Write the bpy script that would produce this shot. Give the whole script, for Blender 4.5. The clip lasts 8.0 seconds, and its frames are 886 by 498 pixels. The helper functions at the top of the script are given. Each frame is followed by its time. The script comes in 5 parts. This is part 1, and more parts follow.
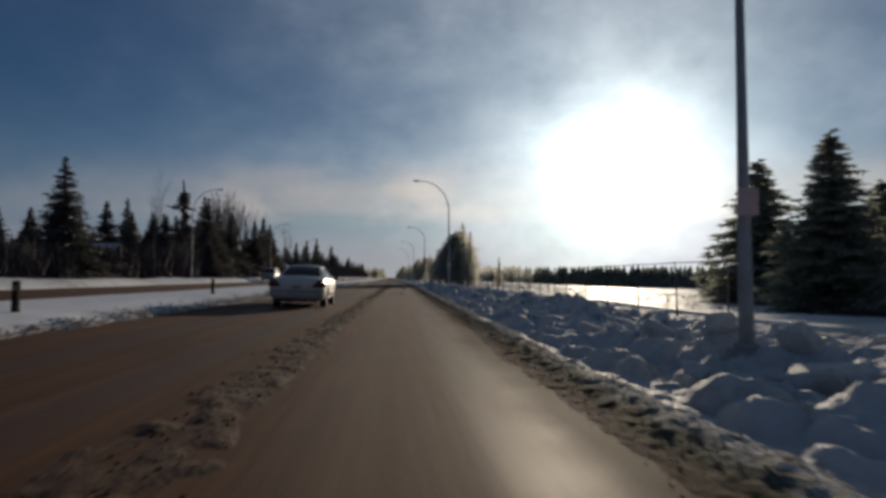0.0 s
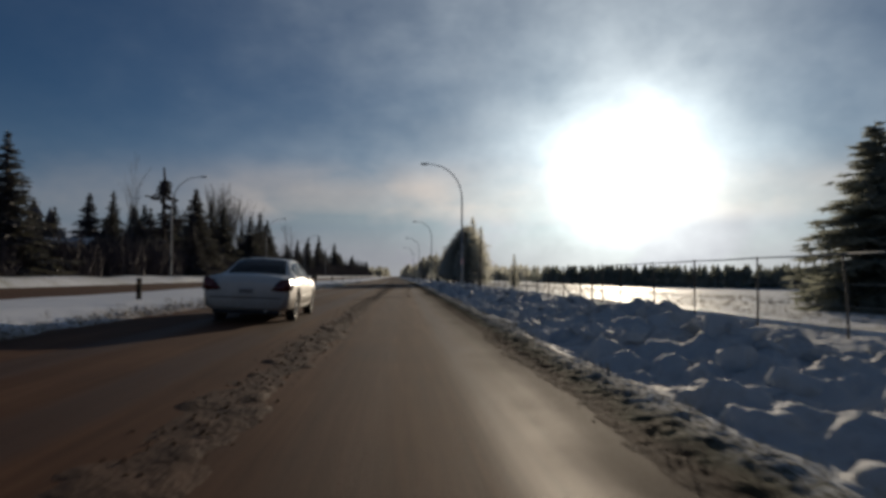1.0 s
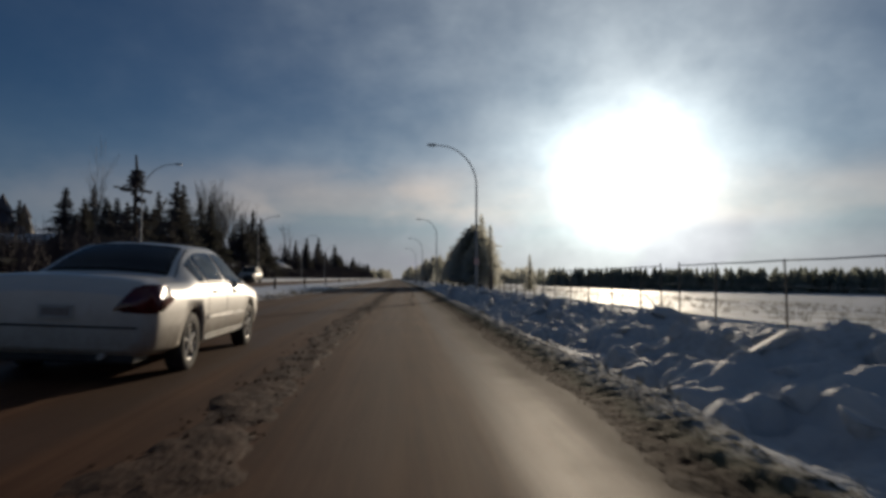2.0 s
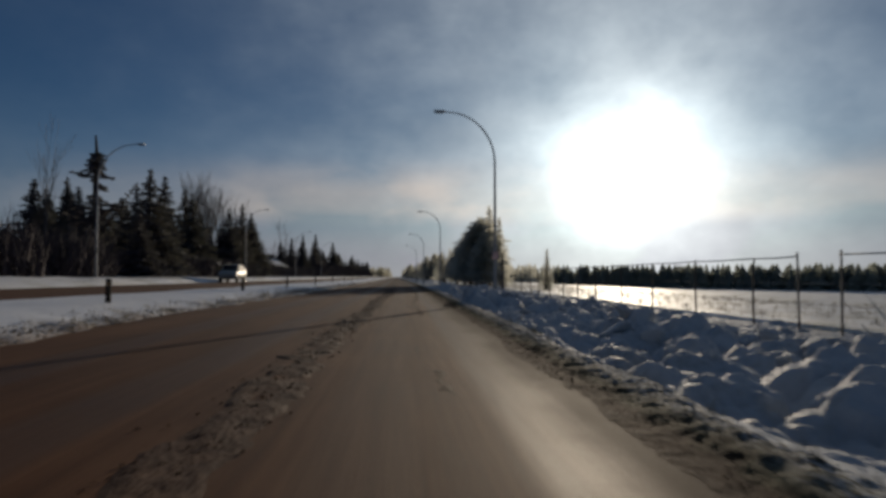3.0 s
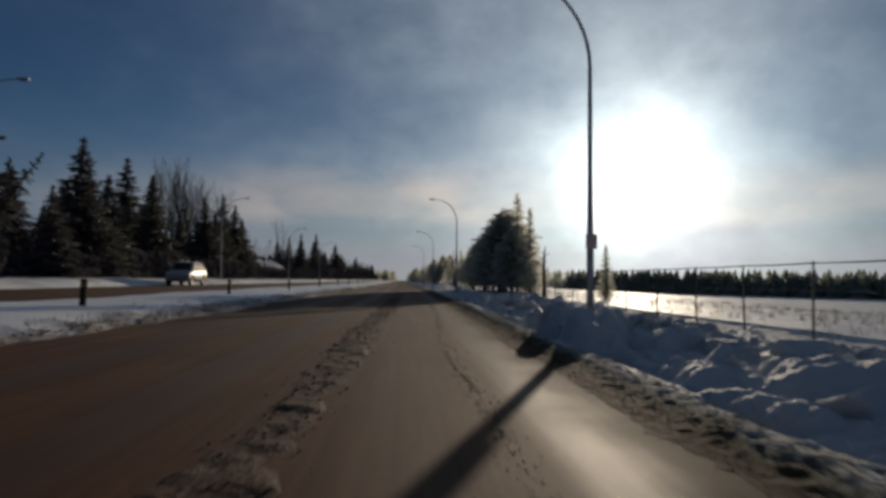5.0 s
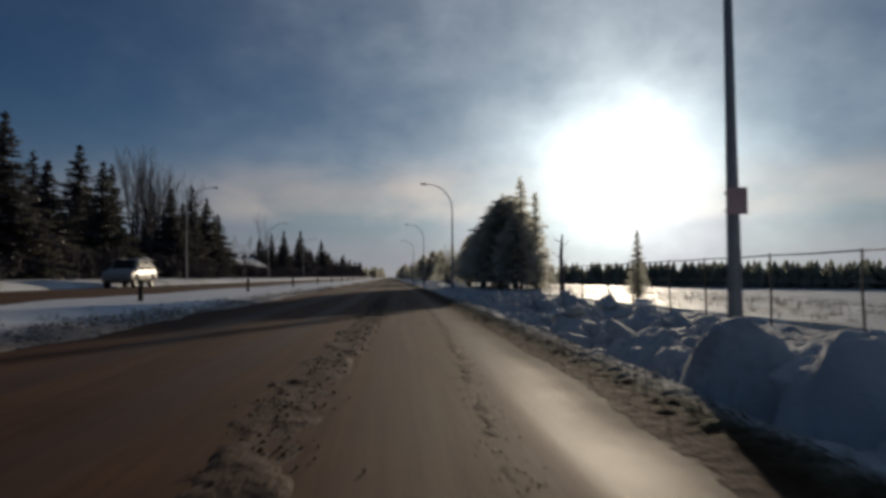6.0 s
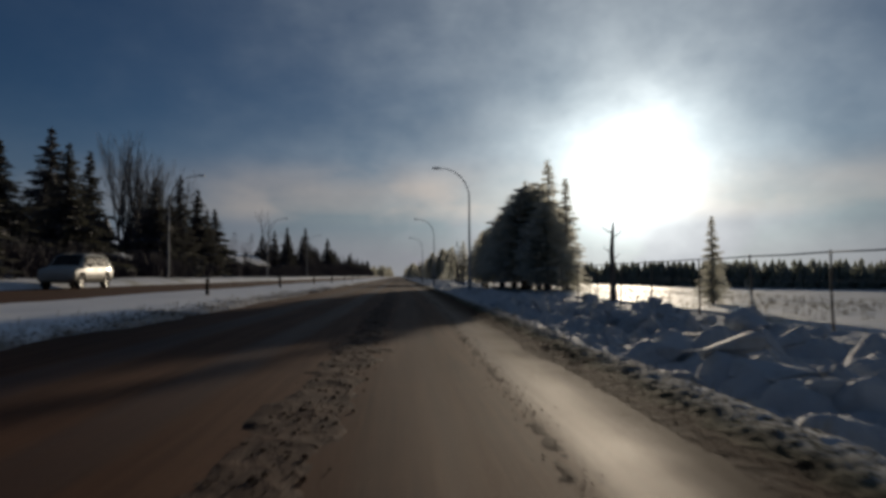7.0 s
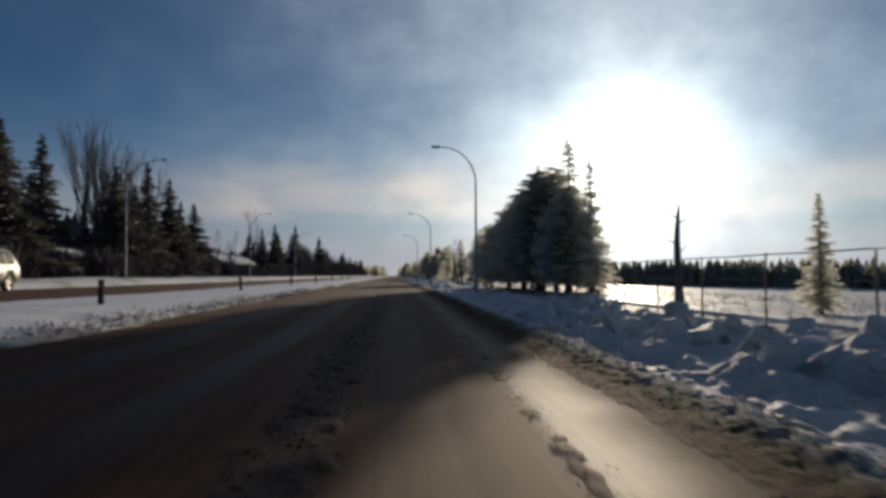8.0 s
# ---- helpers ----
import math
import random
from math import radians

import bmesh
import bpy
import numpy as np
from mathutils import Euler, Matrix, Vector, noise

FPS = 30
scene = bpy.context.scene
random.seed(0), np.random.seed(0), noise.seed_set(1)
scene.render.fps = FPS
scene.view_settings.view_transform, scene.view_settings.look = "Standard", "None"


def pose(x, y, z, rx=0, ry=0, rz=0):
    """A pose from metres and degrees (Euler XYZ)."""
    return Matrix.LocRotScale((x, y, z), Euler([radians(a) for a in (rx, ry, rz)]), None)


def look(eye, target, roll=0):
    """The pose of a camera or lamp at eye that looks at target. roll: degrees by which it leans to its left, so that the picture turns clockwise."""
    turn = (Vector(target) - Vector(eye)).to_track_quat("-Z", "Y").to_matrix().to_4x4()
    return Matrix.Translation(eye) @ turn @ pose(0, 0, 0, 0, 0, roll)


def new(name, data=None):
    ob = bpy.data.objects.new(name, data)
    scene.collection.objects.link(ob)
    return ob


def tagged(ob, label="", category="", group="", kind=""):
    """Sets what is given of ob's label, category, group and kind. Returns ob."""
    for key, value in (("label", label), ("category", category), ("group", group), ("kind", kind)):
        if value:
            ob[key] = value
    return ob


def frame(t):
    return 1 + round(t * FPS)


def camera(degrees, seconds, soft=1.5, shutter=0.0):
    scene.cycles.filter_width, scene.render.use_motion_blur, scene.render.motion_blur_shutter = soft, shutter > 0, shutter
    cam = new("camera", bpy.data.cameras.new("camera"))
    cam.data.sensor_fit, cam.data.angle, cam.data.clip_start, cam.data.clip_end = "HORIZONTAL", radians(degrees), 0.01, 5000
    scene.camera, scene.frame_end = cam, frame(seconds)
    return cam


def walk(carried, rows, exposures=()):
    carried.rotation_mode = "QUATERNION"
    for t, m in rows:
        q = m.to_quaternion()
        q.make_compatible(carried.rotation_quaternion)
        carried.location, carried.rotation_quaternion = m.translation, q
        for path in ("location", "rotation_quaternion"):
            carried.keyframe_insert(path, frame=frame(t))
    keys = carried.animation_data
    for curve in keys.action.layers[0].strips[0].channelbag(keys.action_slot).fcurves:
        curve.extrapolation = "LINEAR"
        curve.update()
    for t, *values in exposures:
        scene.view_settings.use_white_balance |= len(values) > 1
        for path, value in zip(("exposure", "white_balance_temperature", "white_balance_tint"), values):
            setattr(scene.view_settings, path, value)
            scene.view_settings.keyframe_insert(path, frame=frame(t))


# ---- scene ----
# ------------------------------------------------------------------ camera
cam = camera(69.0, 8.0, soft=3.5, shutter=0.3)
EYE = 1.1
ROWS = [  # seconds, across, along the road, yaw, pitch, lean
    (0.0, -0.06, 0.10, -4.62, 2.51, 0.05),
    (0.5, -0.03, 3.87, -4.89, 2.59, 0.08),
    (1.0, -0.01, 7.70, -4.23, 2.40, -0.06),
    (1.5, 0.02, 11.51, -4.05, 2.68, -0.32),
    (3.0, 0.00, 22.87, -4.09, 2.46, -0.04),
    (3.5, -0.02, 26.57, -3.11, 2.68, -0.80),
    (4.0, -0.06, 30.25, -3.99, 2.73, 1.28),
    (5.5, -0.03, 41.80, -3.50, 2.80, -1.19),
    (6.0, -0.02, 45.60, -4.63, 2.45, 0.33),
    (6.5, 0.03, 49.33, -3.53, 2.64, -0.50),
    (7.0, 0.05, 53.14, -3.92, 2.38, 0.26),
    (7.5, 0.09, 56.90, -4.48, 2.46, 1.14),
    (8.0, 0.12, 60.69, -4.46, 2.34, 0.28),
]
walk(cam, [(t, pose(x, y, EYE, 90 + pitch, lean, yaw)) for t, x, y, yaw, pitch, lean in ROWS],
     exposures=[(0.0, 0.06), (1.0, -0.05), (3.5, -0.10), (5.5, -0.12), (6.5, -0.12), (7.0, -0.34), (7.5, -0.30), (8.0, 0.32)])

# ------------------------------------------------------------------ light
SUN_AZ, SUN_EL = radians(20.0), radians(9.0)
SUN = Vector((math.sin(SUN_AZ) * math.cos(SUN_EL), math.cos(SUN_AZ) * math.cos(SUN_EL), math.sin(SUN_EL)))
lamp = bpy.data.lights.new("sun", "SUN")
lamp.energy, lamp.angle, lamp.color = 3.1, radians(0.6), (1.0, 0.84, 0.64)
sun = new("sun", lamp)
sun.matrix_world = look(SUN * 50, (0, 0, 0))


class Nodes:
    """Short hand for building a node tree."""

    def __init__(self, tree):
        self.tree = tree
        tree.nodes.clear()

    def put(self, node, value, k):
        s = node.inputs[k]
        if isinstance(value, bpy.types.NodeSocket):
            self.tree.links.new(value, s)
        elif value is not None:
            s.default_value = value

    def add(self, kind, *values, **named):
        node = self.tree.nodes.new(kind)
        for key, value in named.items():
            setattr(node, key, value)
        for k, value in enumerate(values):
            self.put(node, value, k)
        return node

    def math(self, op, a, b=None, c=None, clamp=False):
        return self.add("ShaderNodeMath", a, b, c, operation=op, use_clamp=clamp).outputs[0]

    def vec(self, op, a, b=None):
        return self.add("ShaderNodeVectorMath", a, b, operation=op)

    def mix(self, f, a, b, blend="MIX"):
        n = self.tree.nodes.new("ShaderNodeMix")
        n.data_type, n.blend_type = "RGBA", blend
        for k, v in ((0, f), (6, a), (7, b)):
            if isinstance(v, tuple) and len(v) == 3:
                v = (*v, 1)
            self.put(n, v, k)
        return n.outputs[2]

    def noise(self, vector, scale, detail=3.0, rough=0.55, squash=None):
        if squash:
            vector = self.vec("MULTIPLY", vector, squash).outputs[0]
        n = self.tree.nodes.new("ShaderNodeTexNoise")
        self.put(n, vector, "Vector")
        n.inputs["Scale"].default_value, n.inputs["Detail"].default_value, n.inputs["Roughness"].default_value = scale, detail, rough
        return n.outputs[0]

    def ramp(self, x, *stops):
        n = self.tree.nodes.new("ShaderNodeValToRGB")
        self.put(n, x, 0)
        e = n.color_ramp.elements
        while len(e) < len(stops):
            e.new(0.5)
        for el, (p, c) in zip(e, stops):
            el.position = p
            el.color = (*c, 1) if isinstance(c, tuple) else (c, c, c, 1)
        return n.outputs[0]

    def step(self, x, lo, hi):
        n = self.add("ShaderNodeMapRange", x, lo, hi, 0.0, 1.0)
        n.interpolation_type = "SMOOTHSTEP"
        return n.outputs[0]


world = bpy.data.worlds.new("winter_sky")
scene.world = world
world.use_nodes = True
w = Nodes(world.node_tree)
way = w.add("ShaderNodeTexCoord").outputs["Generated"]
way = w.vec("NORMALIZE", way).outputs[0]
sky = w.tree.nodes.new("ShaderNodeTexSky")
sky.sky_type, sky.sun_disc = "NISHITA", False
sky.sun_elevation, sky.sun_rotation = SUN_EL, SUN_AZ
sky.altitude, sky.air_density, sky.dust_density, sky.ozone_density = 700, 1.0, 0.6, 2.0
across, _, up = w.add("ShaderNodeSeparateXYZ", way).outputs[:3]
near = w.vec("DOT_PRODUCT", way, tuple(SUN)).outputs["Value"]
ang = w.math("ARCCOSINE", w.math("MINIMUM", near, 0.99999))
drift = w.math("SUBTRACT", w.noise(way, 6.0, 4, 0.6, (1.0, 1.0, 1.6)), 0.5)
ang = w.math("MULTIPLY", ang, w.math("ADD", 1.0, w.math("MULTIPLY", drift, 0.75)))
# thin streaks of cloud, lying flat, thicker round the sun and low down
flat = w.vec("MULTIPLY", way, (1.9, 1.9, 5.0)).outputs[0]
wisps = w.noise(flat, 1.5, 5, 0.55)
veil = w.noise(way, 3.2, 4, 0.6)
low = w.math("SUBTRACT", 1.0, w.step(up, 0.06, 0.26))
toward = w.math("SUBTRACT", 1.0, w.step(ang, 0.15, 0.70))
# extra cloud overhead, mostly above the view, added to whiten the fill light
high = w.step(up, 0.42, 0.75)
amount = w.math("ADD", w.math("ADD", w.math("MULTIPLY", low, 0.70), w.math("MULTIPLY", toward, 0.36)), w.math("MULTIPLY", high, 0.24))
# a bank of thin cloud drifts across the road ahead, clearer to either side
bank_of_cloud = w.math("MULTIPLY", w.step(across, -0.40, -0.05), w.math("SUBTRACT", 1.0, w.step(across, 0.34, 0.64)))
amount = w.math("MULTIPLY", w.math("ADD", amount, w.math("MULTIPLY", w.step(up, 0.10, 0.25), w.math("MULTIPLY", bank_of_cloud, 0.16))), w.math("ADD", 0.62, w.math("MULTIPLY", bank_of_cloud, 0.5)))
cover = w.math("MULTIPLY", w.step(w.math("ADD", w.math("MULTIPLY", wisps, 0.6), w.math("MULTIPLY", veil, 0.5)), 0.38, 0.66), amount, clamp=True)
# ice crystals round the sun scatter its light forward
core = w.math("EXPONENT", w.math("MULTIPLY", w.math("POWER", w.math("DIVIDE", ang, 0.076), 2.0), -1.0))
halo = w.math("EXPONENT", w.math("DIVIDE", ang, -0.135))
wide = w.math("EXPONENT", w.math("DIVIDE", ang, -0.36))
rough_edge = w.math("ADD", 0.15, w.math("MULTIPLY", w.noise(way, 5.5, 4, 0.6), 1.7))
glow = w.math("ADD", w.math("MULTIPLY", core, 1.6), w.math("ADD", w.math("MULTIPLY", w.math("MULTIPLY", halo, rough_edge), 1.27), w.math("MULTIPLY", wide, 0.105)))
blue = w.vec("MULTIPLY", sky.outputs[0], (0.0118, 0.0215, 0.0330)).outputs[0]
band = w.math("MULTIPLY", w.step(up, 0.070, 0.105), w.math("SUBTRACT", 1.0, w.step(up, 0.125, 0.19)))
cloud = w.mix(w.step(up, 0.05, 0.20), (0.252, 0.25, 0.300), (0.195, 0.245, 0.315))
cloud = w.mix(w.math("MULTIPLY", band, w.math("SUBTRACT", 1.0, w.step(ang, 0.45, 1.0))), cloud, (0.55, 0.46, 0.40))
lowest = w.math("MULTIPLY", w.math("SUBTRACT", 1.0, w.step(up, 0.02, 0.13)), 0.85)
tint = w.mix(w.math("MAXIMUM", w.math("MAXIMUM", cover, lowest), w.math("MULTIPLY", w.math("MULTIPLY", band, wisps), w.math("SUBTRACT", 1.0, w.step(ang, 0.4, 0.95)))), blue, cloud)
shine = w.vec("SCALE", (0.94, 1.0, 0.97), None)
w.put(shine, glow, 3)
total = w.vec("ADD", tint, shine.outputs[0]).outputs[0]
back = w.add("ShaderNodeBackground", total, 1.0)
w.tree.links.new(back.outputs[0], w.add("ShaderNodeOutputWorld").inputs[0])


# ------------------------------------------------------------------ materials
def material(name):
    m = bpy.data.materials.new(name)
    m.use_nodes = True
    n = Nodes(m.node_tree)
    return m, n, n.add("ShaderNodeTexCoord").outputs["Object"]


def finish(n, colour, rough=0.6, metal=0.0, bump=None, strength=0.4, distance=0.02, coat=0.0, **more):
    p = n.tree.nodes.new("ShaderNodeBsdfPrincipled")
    if isinstance(colour, tuple):
        colour = (*colour, 1)
    n.put(p, colour, "Base Color")
    n.put(p, rough, "Roughness")
    n.put(p, metal, "Metallic")
    p.inputs["Coat Weight"].default_value = coat
    for key, value in more.items():
        n.put(p, value, key.replace("_", " "))
    if bump is not None:
        b = n.tree.nodes.new("ShaderNodeBump")
        b.inputs["Strength"].default_value, b.inputs["Distance"].default_value = strength, distance
        n.put(b, bump, "Height")
        n.tree.links.new(b.outputs[0], p.inputs["Normal"])
    n.tree.links.new(p.outputs[0], n.add("ShaderNodeOutputMaterial").inputs[0])
    return p


def two_tone(name, a, b, scale, rough=0.6, metal=0.0, fine=12.0, bump=0.3, depth=0.01, squash=None, coat=0.0, shine=0.4):
    """A surface with broad patches between two colours, and a finer grain over them."""
    m, n, at = material(name)
    broad = n.noise(at, scale, 4, 0.6, squash)
    grain = n.noise(at, scale * fine, 3, 0.6, squash)
    f = n.step(n.math("ADD", n.math("MULTIPLY", broad, 0.65), n.math("MULTIPLY", grain, 0.35)), 0.36, 0.64)
    r = n.math("ADD", rough - 0.08, n.math("MULTIPLY", grain, 0.16))
    finish(n, n.mix(f, a, b), r, metal, grain, bump, depth, coat, Specular_IOR_Level=shine)
    return m


def make_snow(name, dirt, reach, rough, clean=(0.78, 0.785, 0.79), gloss=0.5):
    m, n, at = material(name)
    broad = n.noise(at, 0.35, 5, 0.6)
    grain = n.noise(at, 9.0, 4, 0.65)
    sparkle = n.noise(at, 60.0, 2, 0.6)
    f = n.step(n.math("ADD", n.math("MULTIPLY", broad, 0.6), n.math("MULTIPLY", grain, 0.4)), reach, reach + 0.22)
    c = n.mix(f, clean, dirt)
    h = n.math("ADD", n.math("MULTIPLY", grain, 0.7), n.math("MULTIPLY", sparkle, 0.3))
    finish(n, c, rough, 0.0, h, 0.8, 0.05, Specular_IOR_Level=gloss)
    return m




def make_median():
    m, n, at = material("median_snow")
    broad, grain = n.noise(at, 0.9, 5, 0.65), n.noise(at, 11.0, 4, 0.65)
    x, y, z = n.add("ShaderNodeSeparateXYZ", at).outputs[:3]
    e = n.math("ADD", x, n.math("MULTIPLY", n.math("SUBTRACT", n.math("MINIMUM", n.math("MAXIMUM", y, -20.0), 90.0), 20.0), -0.0115))
    e = n.math("ADD", e, n.math("ADD", n.math("MULTIPLY", n.math("SUBTRACT", broad, 0.5), 1.6), n.math("MULTIPLY", n.math("SUBTRACT", grain, 0.5), 0.9)))
    sand = n.mix(n.step(grain, 0.38, 0.62), (0.13, 0.085, 0.052), (0.30, 0.23, 0.165))
    c = n.mix(n.math("MULTIPLY", n.step(broad, 0.50, 0.72), 0.6), (0.86, 0.86, 0.855), (0.72, 0.705, 0.68))
    c = n.mix(n.step(e, -6.25, -5.35), c, sand)
    finish(n, c, 0.48, 0.0, grain, 0.6, 0.04, Specular_IOR_Level=0.8)
    return m


SNOW = make_snow("snow", (0.70, 0.69, 0.67), 0.50, 0.55, (0.84, 0.84, 0.84))
BANK = make_snow("ploughed_snow", (0.36, 0.36, 0.345), 0.46, 0.7, (0.53, 0.55, 0.565), 0.12)
FIELD = make_snow("windblown_snow", (0.40, 0.38, 0.29), 0.44, 0.6)


def make_road():
    m, n, at = material("sanded_road")
    x, y, z = n.add("ShaderNodeSeparateXYZ", at).outputs[:3]
    streak = n.noise(at, 1.0, 5, 0.6, (2.2, 0.10, 1.0))
    thin = n.noise(at, 1.0, 4, 0.6, (9.0, 0.25, 1.0))
    patch = n.noise(at, 0.5, 4, 0.6)
    grit = n.noise(at, 60.0, 3, 0.7)
    wob = n.math("MULTIPLY", n.math("SUBTRACT", n.noise(at, 0.25, 2), 0.5), 0.25)
    bend = n.math("MULTIPLY", n.math("SUBTRACT", n.math("MINIMUM", n.math("MAXIMUM", y, -20.0), 90.0), 20.0), -0.0115)
    xs = n.math("ADD", n.math("ADD", x, bend), wob)

    def track(c, half):
        return n.math("SUBTRACT", 1.0, n.step(n.math("ABSOLUTE", n.math("SUBTRACT", xs, c)), half * 0.45, half))
    tracks = n.math("MAXIMUM", n.math("MAXIMUM", track(1.10, 0.52), n.math("MULTIPLY", track(-0.30, 0.45), 0.35)), n.math("MAXIMUM", track(-2.35, 0.42), track(-3.95, 0.42)))
    worn = n.math("MULTIPLY", tracks, n.math("ADD", 0.45, n.math("MULTIPLY", streak, 0.8)), clamp=True)
    mixed = n.math("ADD", n.math("MULTIPLY", streak, 0.45), n.math("ADD", n.math("MULTIPLY", patch, 0.25), n.math("MULTIPLY", thin, 0.30)))
    dirty = n.ramp(mixed, (0.34, (0.044, 0.015, 0.006)), (0.50, (0.090, 0.035, 0.015)), (0.66, (0.155, 0.071, 0.034)))
    c = n.mix(n.math("MULTIPLY", worn, 0.55), dirty, (0.046, 0.021, 0.010))
    # dirty slush thinning out from the shoulder
    edge = n.step(n.math("ADD", xs, n.math("MULTIPLY", n.math("SUBTRACT", n.math("ADD", patch, streak), 1.0), 0.55)), 0.95, 1.60)
    c = n.mix(n.math("MULTIPLY", edge, 0.9), c, (0.040, 0.023, 0.014))
    worn = n.math("MULTIPLY", worn, n.math("SUBTRACT", 1.0, edge))
    c = n.mix(n.math("MULTIPLY", n.step(grit, 0.42, 0.62), 0.25), c, (0.075, 0.052, 0.037))
    r = n.math("SUBTRACT", n.math("ADD", 0.73, n.math("MULTIPLY", patch, 0.10)), n.math("MULTIPLY", worn, 0.14))
    h = n.math("ADD", n.math("MULTIPLY", grit, 0.6), n.math("MULTIPLY", thin, 0.3))
    finish(n, c, r, 0.0, h, 0.40, 0.015, Specular_IOR_Level=n.math("MULTIPLY", n.math("ADD", 0.12, n.math("MULTIPLY", worn, 0.10)), n.math("SUBTRACT", 1.0, n.math("MULTIPLY", edge, 0.75))), Specular_Tint=(1.0, 0.87, 0.68, 1))
    return m


ROAD = make_road()
SLUSH = two_tone("brown_slush", (0.048, 0.023, 0.013), (0.094, 0.050, 0.029), 2.2, 0.8, fine=8, bump=0.8, depth=0.03, shine=0.14)


def make_shoulder():
    m, n, at = material("sandy_shoulder")
    broad, grain, fleck = n.noise(at, 1.6, 4, 0.6), n.noise(at, 14.0, 4, 0.65), n.noise(at, 22.0, 4, 0.75)
    x, y, z = n.add("ShaderNodeSeparateXYZ", at).outputs[:3]
    e = n.math("ADD", x, n.math("MULTIPLY", n.math("SUBTRACT", n.math("MINIMUM", y, 90.0), 20.0), -0.0115))
    e = n.math("ADD", e, n.math("MULTIPLY", n.math("SUBTRACT", broad, 0.5), 0.5))
    mud = n.step(n.math("ADD", n.math("MULTIPLY", broad, 0.5), n.math("MULTIPLY", grain, 0.5)), 0.36, 0.64)
    c = n.mix(mud, (0.036, 0.018, 0.011), (0.076, 0.044, 0.027))
    crest = n.step(e, 1.80, 2.05)
    c = n.mix(crest, c, n.mix(mud, (0.034, 0.029, 0.017), (0.105, 0.098, 0.056)))
    # frost caught on the outer crest
    frost = n.math("MULTIPLY", n.step(e, 1.98, 2.42), n.step(fleck, 0.458, 0.515))
    c = n.mix(n.math("MULTIPLY", frost, 0.9), c, (0.76, 0.76, 0.74))
    gloss = n.math("MULTIPLY", n.math("SUBTRACT", 1.0, n.step(e, 1.40, 1.85)), 0.05)
    finish(n, c, 0.88, 0.0, n.math("ADD", grain, n.math("MULTIPLY", frost, 0.5)), 0.8, 0.03, Specular_IOR_Level=n.math("ADD", 0.03, gloss))
    return m


SHOULDER = make_shoulder()
CRACK = two_tone("dark_frozen_slush", (0.050, 0.026, 0.014), (0.100, 0.058, 0.034), 6.0, 0.85, shine=0.10)
GRIT = two_tone("sandy_grit", (0.13, 0.095, 0.06), (0.26, 0.20, 0.13), 3.0, 0.85, shine=0.1)
GRASS = two_tone("dry_grass", (0.20, 0.16, 0.08), (0.36, 0.30, 0.17), 3.0, 0.7)
STEEL = two_tone("galvanised_steel", (0.26, 0.27, 0.28), (0.36, 0.37, 0.38), 1.5, 0.68, 0.35, fine=20, bump=0.1)
WOOD = two_tone("weathered_post", (0.10, 0.08, 0.06), (0.20, 0.165, 0.13), 3.0, 0.8, squash=(1, 1, 0.15))
DARK_POST = two_tone("dark_marker", (0.015, 0.013, 0.013), (0.03, 0.027, 0.025), 5.0, 0.85, shine=0.05)
REFLECT = two_tone("amber_reflector", (0.10, 0.055, 0.02), (0.14, 0.08, 0.03), 8.0, 0.3)
# reddish plate, its pink paleness taken from the lens flare's tint
SIGN = two_tone("flare_tinted_sign", (0.52, 0.34, 0.33), (0.62, 0.44, 0.42), 3.0, 0.5)
LENS = two_tone("lamp_lens", (0.07, 0.07, 0.065), (0.11, 0.11, 0.10), 6.0, 0.6)
BARK = two_tone("bark", (0.06, 0.045, 0.035), (0.13, 0.10, 0.08), 3.0, 0.85, squash=(1, 1, 0.25), bump=0.7, depth=0.03, shine=0.1)
PALE_BARK = two_tone("poplar_bark", (0.07, 0.06, 0.055), (0.14, 0.12, 0.11), 2.5, 0.8, squash=(1, 1, 0.3))
TWIGS = two_tone("twigs", (0.036, 0.028, 0.033), (0.072, 0.057, 0.064), 1.2, 0.8)


def make_needles(name, dark, light, snow, through_light=0.25, glow_through=(0.10, 0.11, 0.05), gaps=0.0):
    m, n, at = material(name)
    isle = n.add("ShaderNodeNewGeometry")
    rnd = isle.outputs["Random Per Island"]
    which = n.add("ShaderNodeObjectInfo").outputs["Random"]
    broad = n.noise(at, 0.8, 3)
    c = n.mix(rnd, dark, light)
    c = n.mix(n.math("MULTIPLY", which, 0.35), c, (0.055, 0.060, 0.040))
    nz = n.add("ShaderNodeSeparateXYZ", isle.outputs["Normal"]).outputs[2]
    lying = n.math("MULTIPLY", n.step(n.math("ABSOLUTE", nz), 0.72, 0.95), n.step(n.math("ADD", n.math("MULTIPLY", broad, 0.6), n.math("MULTIPLY", rnd, 0.5)), 0.60, 0.76))
    c = n.mix(n.math("MULTIPLY", lying, snow), c, (0.70, 0.73, 0.78))
    p = finish(n, c, 0.65)
    t = n.add("ShaderNodeBsdfTranslucent", n.mix(0.5, c, glow_through))
    s = n.add("ShaderNodeMixShader", through_light, p.outputs[0], t.outputs[0])
    out = [k for k in n.tree.nodes if k.type == "OUTPUT_MATERIAL"][0]
    if gaps:  # needles and the gaps between them
        holes = n.step(n.noise(at, 26.0, 3, 0.7), 0.62 - gaps * 0.35, 0.66 - gaps * 0.35)
        s = n.add("ShaderNodeMixShader", n.math("MULTIPLY", holes, 0.95), s.outputs[0], n.add("ShaderNodeBsdfTransparent").outputs[0])
    n.tree.links.new(s.outputs[0], out.inputs[0])
    return m


